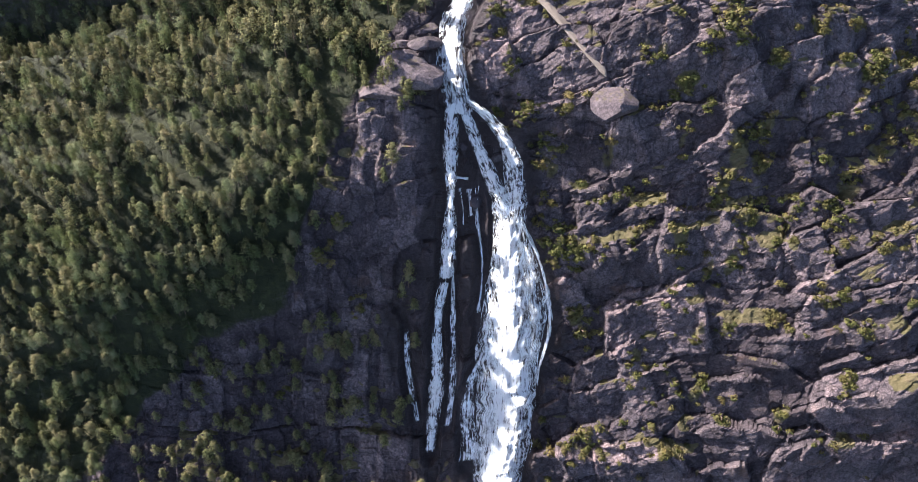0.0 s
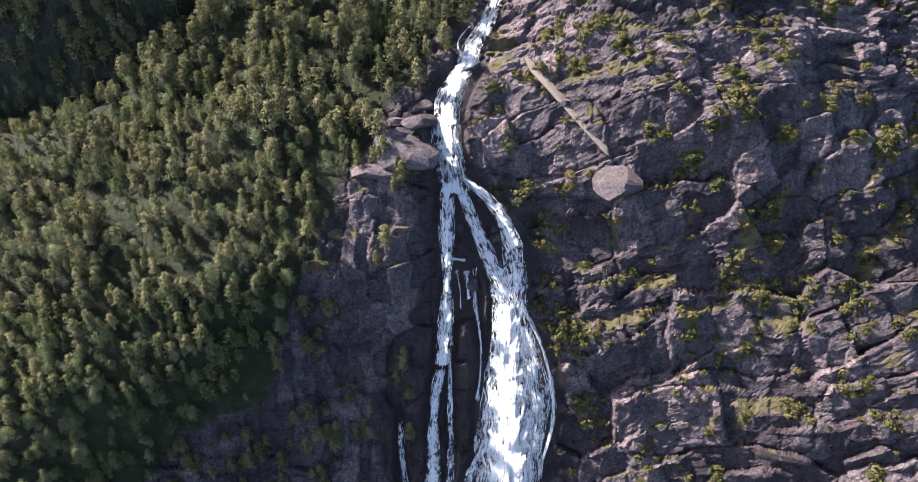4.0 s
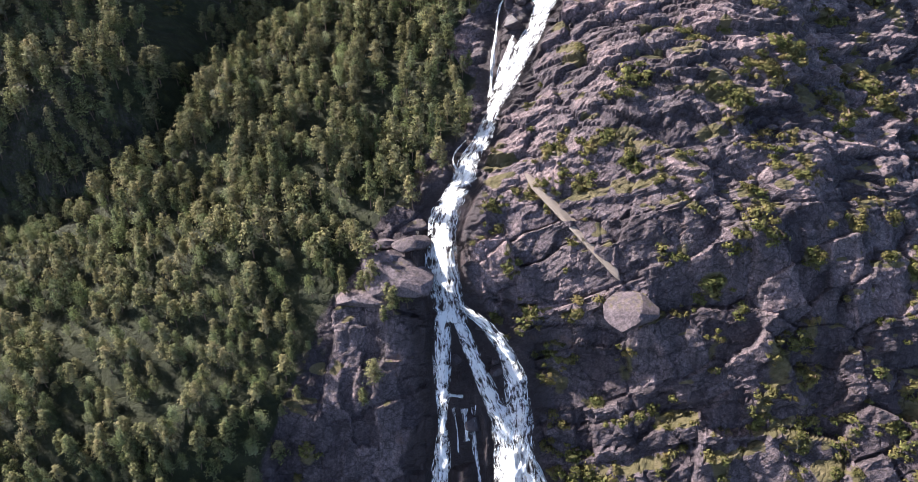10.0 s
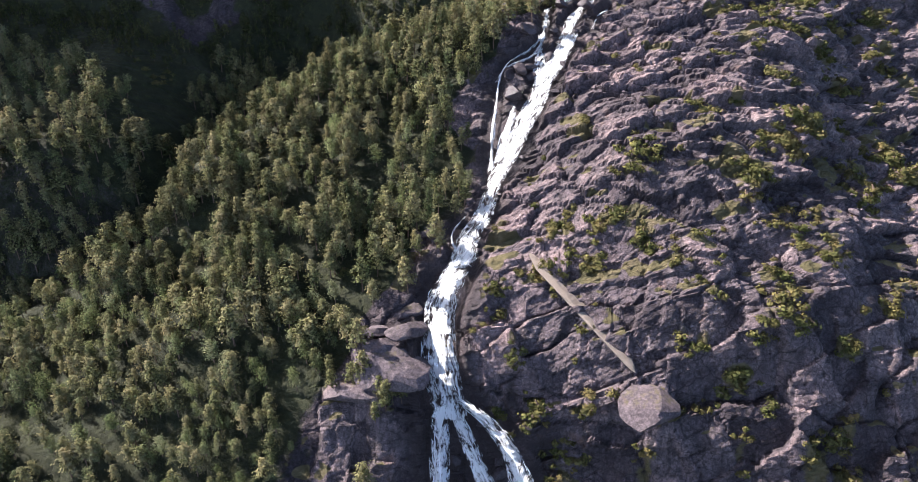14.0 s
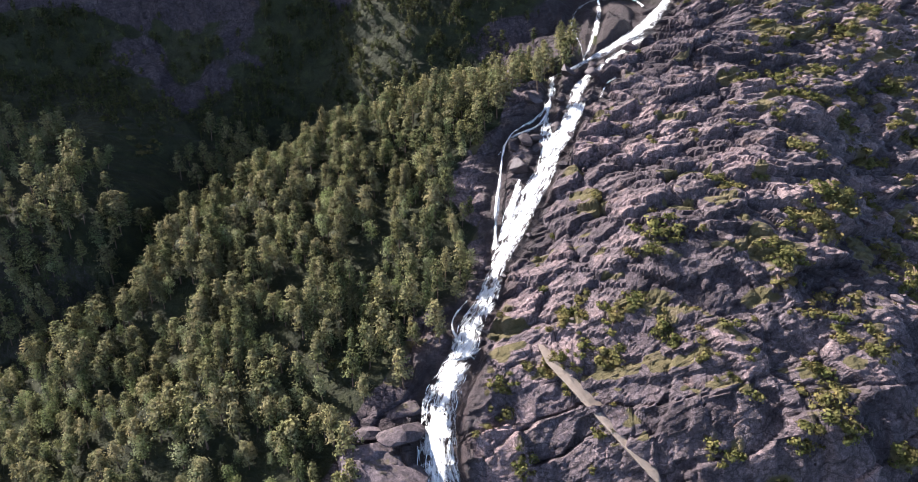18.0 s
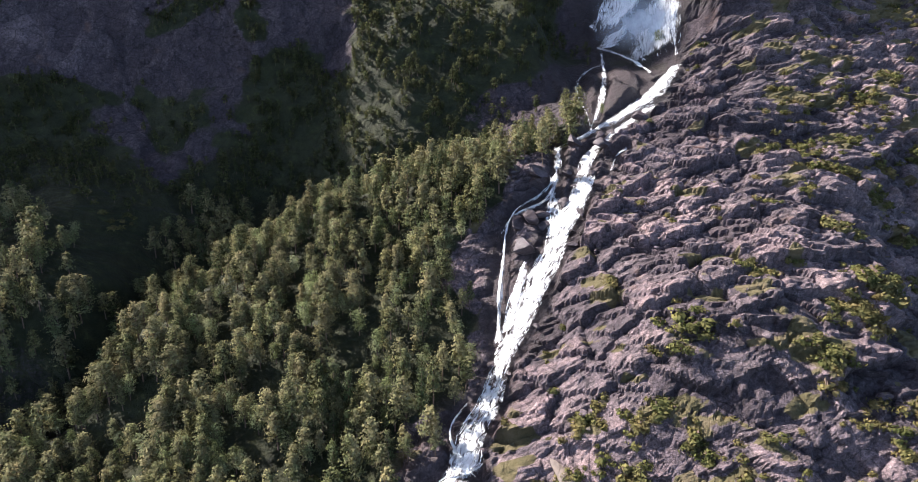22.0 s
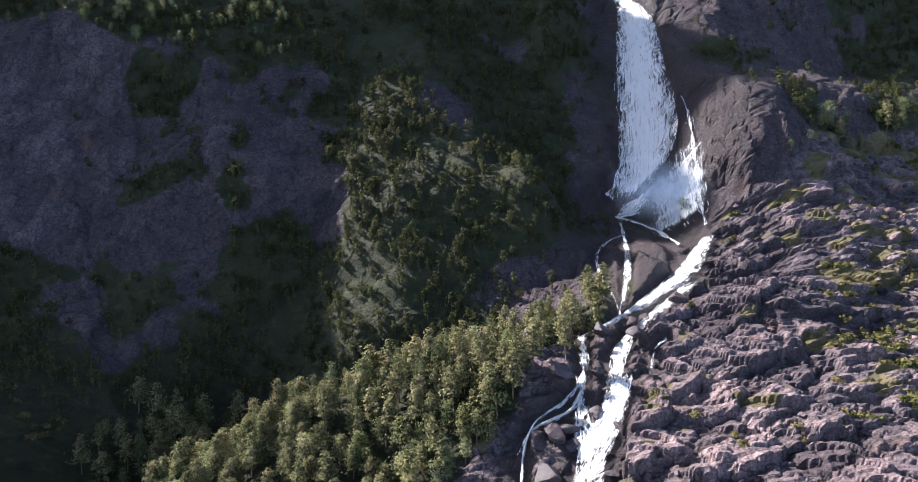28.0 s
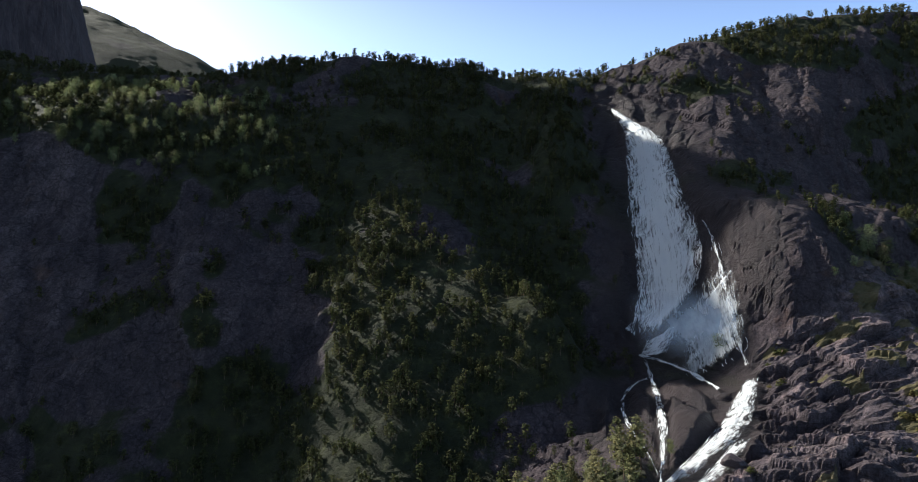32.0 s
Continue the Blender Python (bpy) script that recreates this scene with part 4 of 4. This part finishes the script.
stream("thin_strand", FAN, waterfall, THIN_WATER, lift=1.4, bulge=0.6, seed=28, threads=0.5)
for k, way in enumerate((STEP_A, STEP_B, STEP_C, STEP_D)):
    stream("thin_strand", way, waterfall, THIN_WATER, lift=1.2, bulge=0.3, seed=30 + k, level=False, threads=0.4)
stream("curtain_lace", RIM, waterfall, BROKEN, "lacy white threads at the curtain's edge", lift=1.4, bulge=0.6, seed=34, lean=0.2, level=False, threads=0.5)
stream("curtain_lace", LACE, waterfall, THIN_WATER, lift=1.2, bulge=0.4, seed=35, threads=0.7)
stream("seep", SEEP, waterfall, THIN_WATER, lift=1.0, bulge=0.2, seed=7)


def spray(x, y, wide, high, thickest):
    """Soft spray that rises in front of a fall's foot, thinning out to nothing at its rim."""
    u, v = np.meshgrid(np.linspace(-1, 1, 41), np.linspace(0, 1, 25))
    foot = on_rock(x + 0 * u, y + 0 * u)[0]
    at = foot + np.stack([u * wide, -9 * np.sqrt(np.clip(1 - u**2, 0, 1)) + 14 * v, v * high - 4], -1)
    me = mesh_of("spray", at.reshape(-1, 3), grid_faces(25, 41), [MIST])
    add_value(me, "thick", thickest * np.clip(1 - u**2, 0, 1) * np.sin(math.pi * np.clip(v, 0, 1)) ** 1.3)
    part("spray", me, waterfall, "pale drifting spray at the foot of the fall")


spray(130, 485, 30, 30, 0.55)


# ---- trees ----
def sprays(points, sizes, outward, rng, loose=0.35):
    """Small leafy sprays: one quad of a given size at each point, roughly facing outwards."""
    n = len(points)
    o = outward / np.maximum(np.linalg.norm(outward, axis=1, keepdims=True), 1e-6) + loose * rng.normal(size=(n, 3))
    a = np.cross(o, rng.normal(size=(n, 3)))
    a /= np.linalg.norm(a, axis=1, keepdims=True)
    b = np.cross(o, a)
    b /= np.linalg.norm(b, axis=1, keepdims=True)
    a, b = a * sizes[:, None], b * sizes[:, None] * 0.62
    v = np.stack([points - a, points + b * 0.8 - a * 0.1, points + a, points - b], 1).reshape(-1, 3)
    return v, np.arange(4 * n).reshape(-1, 4)


def pole(line, sides=5):
    """A tapered tube along a line of (x, y, z, radius)."""
    p = np.array(line, float)
    k = np.linspace(0, 2 * math.pi, sides, endpoint=False)
    ring = np.stack([np.cos(k), np.sin(k), 0 * k], 1)
    v = (p[:, None, :3] + ring[None] * p[:, None, 3:]).reshape(-1, 3)
    i = np.arange(len(p) * sides).reshape(len(p), sides)
    f = np.stack([i[:-1], np.roll(i[:-1], -1, 1), np.roll(i[1:], -1, 1), i[1:]], -1).reshape(-1, 4)
    return v, f


def merged(pieces):
    v = np.concatenate([p[0] for p in pieces])
    off = np.cumsum([0] + [len(p[0]) for p in pieces[:-1]])
    return v, np.concatenate([p[1] + o for p, o in zip(pieces, off)])


def tree_shape(kind, seed, detail):
    """Wood and leaves of one tree about 1 unit high: pine, spruce, birch or shrub. detail: sprays in its crown."""
    rng = np.random.default_rng(seed)
    lean = rng.normal(size=2) * 0.02
    wood, tips = [], []
    if kind == "shrub":
        for k in range(9):
            a, r = rng.uniform(0, 2 * math.pi), rng.uniform(0.1, 0.75)
            top = np.array([math.cos(a) * r, math.sin(a) * r, rng.uniform(0.35, 1.0) * (1 - 0.5 * r)])
            wood.append(pole([(0, 0, -0.1, 0.03), (*(top * 0.9), 0.012)], 3))
            tips.append((top, 0.26))
    else:
        wood.append(pole([(0, 0, -0.06, 0.019), (lean[0] * 0.4, lean[1] * 0.4, 0.4, 0.014), (*lean, 0.8, 0.008), (*lean * 1.2, 0.98, 0.002)]))
        whorls = {"pine": 30, "spruce": 34, "birch": 24}[kind]
        for k in range(whorls):
            f = (k + rng.uniform(0, 1)) / whorls
            a = 2.4 * k + rng.normal() * 0.4
            if kind == "pine":
                z, r, puff = 0.3 + 0.66 * f, 0.23 * (1 - f) ** 0.55 * rng.uniform(0.45, 1.15) + 0.008, 0.042
                dz = 0.03
            elif kind == "spruce":
                z, r, puff = 0.12 + 0.86 * f, 0.17 * (1 - f) ** 0.85 * rng.uniform(0.75, 1.15) + 0.008, 0.045
                dz = -0.04
            else:
                z, r, puff = 0.26 + 0.7 * f, 0.23 * (math.sin(math.pi * (0.12 + 0.83 * f)) ** 0.6) * rng.uniform(0.4, 1.15), 0.075
                dz = 0.05
            root = np.array([*lean * z, z])
            tip = root + [math.cos(a) * r, math.sin(a) * r, dz * rng.uniform(0.3, 1.3)]
            wood.append(pole([(*root, 0.005), (*tip, 0.0015)], 3))
            tips.append((tip, puff))
            if r > 0.09:
                tips.append((0.45 * root + 0.55 * tip, puff * 0.8))
        tips.append((np.array([*lean * 1.2, 0.98]), 0.035))
    each = max(2, detail // len(tips))
    pts = np.concatenate([t + rng.normal(size=(each, 3)) * p * (1, 1, 0.62) for t, p in tips])
    size = rng.uniform(0.7, 1.35, len(pts)) * {"pine": 0.03, "spruce": 0.025, "birch": 0.025, "shrub": 0.1}[kind] * (700 / detail) ** 0.42
    out = pts - np.concatenate([np.tile(t * (0, 0, 0.9) if kind != "shrub" else t * 0.5, (each, 1)) for t, p in tips]) + (0, 0, 0.06)
    return merged(wood), sprays(pts, size, out, rng)


LEAVES = {"pine": PINE, "spruce": SPRUCE, "birch": BIRCH, "shrub": SHRUB}
RNG = np.random.default_rng(7)
FLAT = np.stack([X, Y, Z], -1).reshape(-1, 3)
AREA = (np.gradient(X, axis=1) * np.gradient(Y, axis=0) / np.maximum(NORMAL[..., 2], 0.35)).ravel()


def scatter(density, apart, most):
    """Places on the rock where a density (per square metre) puts plants, at least apart metres from one another."""
    odds = np.clip(density.ravel() * AREA, 0, 1)
    picked = np.nonzero(RNG.uniform(size=odds.size) < odds)[0]
    RNG.shuffle(picked)
    cells, kept = {}, []
    for k in picked:
        p = FLAT[k]
        c = (int(p[0] // apart), int(p[1] // apart), int(p[2] // apart))
        if c not in cells:
            cells[c] = k
            kept.append(k)
            if len(kept) >= most:
                break
    return FLAT[kept]


def near_first(places, x, y):
    return places[np.argsort((places[:, 0] - x) ** 2 + (places[:, 1] - y) ** 2)]


def plant(kind, places, heights, singles, names, label, category, group, rest):
    """Single trees for the first places; the others joined as one wood."""
    shapes = []
    for k in range(4):
        wood, crown = tree_shape(kind, 300 + 17 * k + len(kind), {"shrub": 200}.get(kind, 1050))
        shapes.append((mesh_of("trunk", *wood, [BARK]), mesh_of("crown", *crown, [LEAVES[kind]], False)))
    for n, p in enumerate(places[:singles]):
        tree = tagged(new(names), label, category, group)
        tree.matrix_world = Matrix.LocRotScale(p - [0, 0, 0.3], Euler((0, 0, RNG.uniform(0, 6.28))), [heights[n] * RNG.uniform(0.8, 1.3), heights[n] * RNG.uniform(0.8, 1.3), heights[n]])
        k = int(RNG.integers(4))
        part("trunk" if kind != "shrub" else "stems", shapes[k][0], tree)
        part("crown", shapes[k][1], tree)
    left = places[singles:]
    if len(left):
        verts, faces, slots, off = [], [], [], 0
        cheap = [tree_shape(kind, 500 + 13 * k, {"shrub": 84}.get(kind, 44 if singles == 0 else 620)) for k in range(5)]
        for n, p in enumerate(left):
            (wv, wf), (cv, cf) = cheap[int(RNG.integers(5))]
            h, a = heights[singles + n], RNG.uniform(0, 6.28)
            wide = RNG.uniform(0.85, 1.2)
            turn = np.array([[wide * math.cos(a), -wide * math.sin(a), RNG.normal() * 0.05], [wide * math.sin(a), wide * math.cos(a), RNG.normal() * 0.05], [0, 0, 1]]) * h
            for v, f, slot in ((wv[:20], wf[:15], 0), (cv, cf, 1)):
                verts.append(v @ turn.T + p - [0, 0, 0.3])
                faces.append(f + off)
                slots.append(np.full(len(f), slot))
                off += len(v)
        me = mesh_of(rest[0], np.concatenate(verts), np.concatenate(faces), [BARK, LEAVES[kind] if singles else FAR_SHADE_LEAVES], False, np.concatenate(slots))
        tagged(new(rest[0], me), rest[1], "trees", kind="stuff")


SPOT = rough(X / 18, ARC / 18, 401)
MIX = rough(X / 34, ARC / 34, 411)
near_woods = WOODS * (1 - BACK)
beyond = step(-85, -105, X) * step(330, 345, Y)
near_woods = near_woods * (1 - step(-98, -106, X) * step(0, 8, Y - 397 + 0.72 * (X + 172)))
lower_west = WEST_SIDE * (1 - BACK) * (1 - beyond) * (1 - near_woods)
spine = step(30, 0, abs(X - np.interp(Y, [250, 290, 320, 362, 380], [-150, -110, -94, -70, 10])))
pines = scatter(near_woods * (0.065 - 0.035 * beyond) * step(-1.2, -0.6, SPOT) + lower_west * (1 - WET) * 0.05 * step(0.2, 0.4, LEDGE + 0.1 * SPOT) * step(-0.25, 0.25, SPOT + 0.5 * step(-20, -120, X)), 4.2, 1800)
pines = near_first(pines, -60, 330)
plant("pine", pines, np.where(pines[:, 2] < 115, RNG.uniform(6.5, 12.5, len(pines)), RNG.uniform(9, 16, len(pines))), 290, "pine_tree", "tall green pine with a bare lower trunk on the sunlit slope", "tree", "pines on the slope", ("pine_forest", "dense green pine forest covering the steep slope"))
spruces = near_first(scatter(near_woods * (1 - 0.5 * beyond) * 0.012 * step(0.1, 0.5, MIX) + near_woods * 0.01 * step(340, 370, Y), 3.5, 240), 0, 360)
plant("spruce", spruces, RNG.uniform(8, 15, len(spruces)), 240, "spruce_tree", "dark pointed spruce among the pines", "tree", "spruces among the pines", ("spruce_wood", "dark spruces"))
birches = near_first(scatter(near_woods * (1 - 0.5 * beyond) * (0.014 + 0.05 * spine * step(-0.2, 0.4, SPOT)), 2.8, 900), -60, 350)
plant("birch", birches, RNG.uniform(4.5, 10.5, len(birches)), 140, "birch_tree", "light green birch at the forest edge", "tree", "birches along the spur", ("birch_wood", "light green birches between the pines"))
foot = 1 - np.exp(-(((X - 124) / 20) ** 2) - ((Y - 486) / 14) ** 2)
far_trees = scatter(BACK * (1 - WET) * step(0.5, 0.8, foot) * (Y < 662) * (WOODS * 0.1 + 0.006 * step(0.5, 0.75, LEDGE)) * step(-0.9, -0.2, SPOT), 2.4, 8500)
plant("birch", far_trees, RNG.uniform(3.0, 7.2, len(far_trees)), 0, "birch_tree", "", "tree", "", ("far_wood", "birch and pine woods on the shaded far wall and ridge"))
open_rock = (1 - near_woods) * (1 - BACK) * (1 - WET)
shrubs = scatter(open_rock * MOSS * 0.03 * step(-0.2, 0.5, SPOT) + 0.012 * open_rock * step(0.3, 0.7, MIX) * step(0.4, 0.6, LEDGE) + 0.06 * open_rock * FRONT * (1 - WEST_SIDE) * step(0.66, 0.8, LEDGE) * step(-0.3, 0.3, SPOT) + 0.007 * open_rock * FRONT * (1 - WEST_SIDE) * step(0.0, 0.5, SPOT + 0.4 * DAMP), 1.4, 4000)
plant("shrub", shrubs, RNG.uniform(0.9, 2.6, len(shrubs)), 290, "shrub", "low olive-green shrub rooted on a rock ledge", "shrub", "shrubs on the ledges", ("ledge_scrub", "low green and brown scrub along the rock ledges"))


# thickets that stand out on the ledges
spots, tall = [], []
for x, y, reach in THICKETS:
    count = int(0.45 * reach**2) + 4
    spots.append(on_rock(x + RNG.normal(0, reach * 0.55, count), y + RNG.normal(0, reach * 0.35, count))[0])
    tall.append(RNG.uniform(0.9, 1.5 + 0.22 * min(reach, 8), count))
spots, tall = np.concatenate(spots), np.concatenate(tall)
order = RNG.permutation(len(spots))
plant("shrub", spots[order], tall[order], 290, "bush", "dense olive-green bush growing out of a rock ledge", "bush", "bushes in thickets", ("ledge_bushes", "dense olive and golden-green bushes in thickets on the rock ledges"))
shelf = on_rock(np.array([214.0, 222, 205, 230, 240, 196, 252, 262, 185, 275, 210, 225]), np.array([500.0, 506, 492, 510, 508, 484, 515, 520, 480, 524, 510, 498]))[0]
plant("birch", shelf, np.array([16.0, 9, 7, 8, 7, 6, 8, 7, 5, 8, 9, 7]), 12, "birch_tree", "bright green birch on the grassy shelf", "tree", "birches on the shelf", ("wood", ""))
knoll = on_rock(RNG.uniform(-205, -62, 200), 538 + 60 * RNG.uniform(0, 1, 200) ** 1.3)[0]
plant("birch", knoll, RNG.uniform(4, 9.5, 200), 200, "birch_tree", "pale green birch catching the sun on the ridge", "tree", "birches on the ridge", ("wood", ""))


# ---- boulders ----
def boulder_mesh(seed, flat=0.7, cuts=15):
    """A block of rock: a ball cut by random planes, with worn corners."""
    rng = np.random.default_rng(seed)
    bm = bmesh.new()
    bmesh.ops.create_icosphere(bm, subdivisions=3, radius=1)
    planes = [(n / np.linalg.norm(n), rng.uniform(0.34, 0.58)) for n in rng.normal(size=(cuts, 3))]
    for v in bm.verts:
        p = np.array(v.co)
        for n, d in planes:
            over = p @ n - d
            if over > 0:
                p = p - n * over * 0.99
        p = p * (1 + 0.05 * noise.noise(Vector(p * 2.3) + Vector((seed, 0, 0))))
        v.co = Vector(p * [1, 0.85, flat])
    me = bpy.data.meshes.new("boulder")
    bm.to_mesh(me)
    bm.free()
    me.polygons.foreach_set("use_smooth", np.full(len(me.polygons), False))
    return me


BOULDERS = [boulder_mesh(600 + k) for k in range(7)]
for me in BOULDERS:
    me.materials.append(STONE)
WET_BOULDERS = [m.copy() for m in BOULDERS]
for me in WET_BOULDERS:
    me.materials[0] = WET_STONE


def boulder(x, y, size, wet, label, sink=0.3, group="", stretch=(1, 1, 1), turn=None):
    p, n = on_rock(np.array([x]), np.array([y]))
    ob = new("boulder", (WET_BOULDERS if wet else BOULDERS)[int(RNG.integers(7))])
    turn = turn or (RNG.uniform(-0.3, 0.3), RNG.uniform(-0.3, 0.3), RNG.uniform(0, 6.28))
    ob.matrix_world = Matrix.LocRotScale(Vector(p[0] + n[0] * size * (0.5 - sink)), Euler(turn), [size * k for k in stretch])
    return tagged(ob, label, "boulder", group)


for x, y, size in [(69.7, 385.8, 8.9), (62.6, 365.6, 5.6), (59.7, 352.3, 5.9), (57.6, 345.6, 4.7), (49.3, 348.0, 7.3), (41.1, 347.0, 7.9), (87.7, 394.7, 8.1), (80.0, 386.3, 7.0), (80.4, 380.4, 7.5), (101.6, 397.1, 8.2), (46.1, 385.4, 11.5), (49.9, 343.6, 6.2), (50.5, 365.0, 10.4), (81.1, 368.8, 3.6), (81.4, 392.2, 6.0), (45.4, 347.3, 9.7), (41.7, 336.0, 12.2), (58.6, 350.2, 5.1), (52.8, 347.5, 3.0), (40.7, 368.9, 9.0), (7.5, 230.9, 2.4), (19.6, 231.2, 4.3), (24.6, 223.7, 5.3), (24.1, 221.5, 5.8), (10.1, 224.9, 4.8), (15.2, 211.6, 7.3), (4.2, 187.5, 3.1)]:
    boulder(x, y, 0.64 * size, True, "dark wet boulder standing in the white torrent", 0.3, group="boulders in the torrent")
boulder(74, 225, 13, False, "huge pale grey boulder jutting out of the rock face", 0.15, stretch=(1.1, 1, 0.9), turn=(0.2, 0.1, 0.4))
for x, y, size in [(-12.4, 240.5, 15), (-1.2, 252, 7.2), (-9.7, 248, 8), (-6.3, 245, 8.6), (-3, 258, 7), (-19, 238, 12), (-14, 253, 6)]:
    boulder(x, y, size, False, "massive brown jointed block on the bank beside the falls", 0.5, "blocks on the bank", (1.5, 1, 0.75), (0.1, RNG.uniform(-0.15, 0.15), RNG.uniform(-0.3, 0.3)))
slab_mesh = BOULDERS[2].copy()
slab_mesh.materials[0] = PALE_STONE
slab = new("rock_slab", slab_mesh)
slab.matrix_world = Matrix.LocRotScale(Vector((57.6, 245.1, 128.5)), Vector((23.0, -28.1, -17.6)).to_track_quat("X", "Z"), [42, 5.5, 2.6])
tagged(slab, "long pale slab of rock leaning down the slope", "rock slab")
scree = scatter((1 - WOODS) * (1 - BACK) * (1 - WET) * (1 - FRONT) * (1 - WEST_SIDE) * 0.02 * step(-0.1, 0.6, SPOT), 3.0, 170)
for p in scree:
    boulder(p[0], p[1], RNG.uniform(0.8, 2.6), False, "loose grey boulder lying on the sunlit rock slabs", 0.2, "loose boulders", (RNG.uniform(0.8, 1.6), 1, RNG.uniform(0.7, 1.1)))
for x, y, wide in smooth_way(RUN, 7.5):
    for _ in range(1):
        off = RNG.choice([-1, 1]) * RNG.uniform(0.28, 0.62) * wide
        boulder(x + off, y + RNG.uniform(-1.5, 1.5), RNG.uniform(0.7, 2.3), True, "small dark wet stone at the edge of the torrent", 0.05, "stones at the torrent's edge", (RNG.uniform(0.9, 1.7), 1, RNG.uniform(0.7, 1.1)))
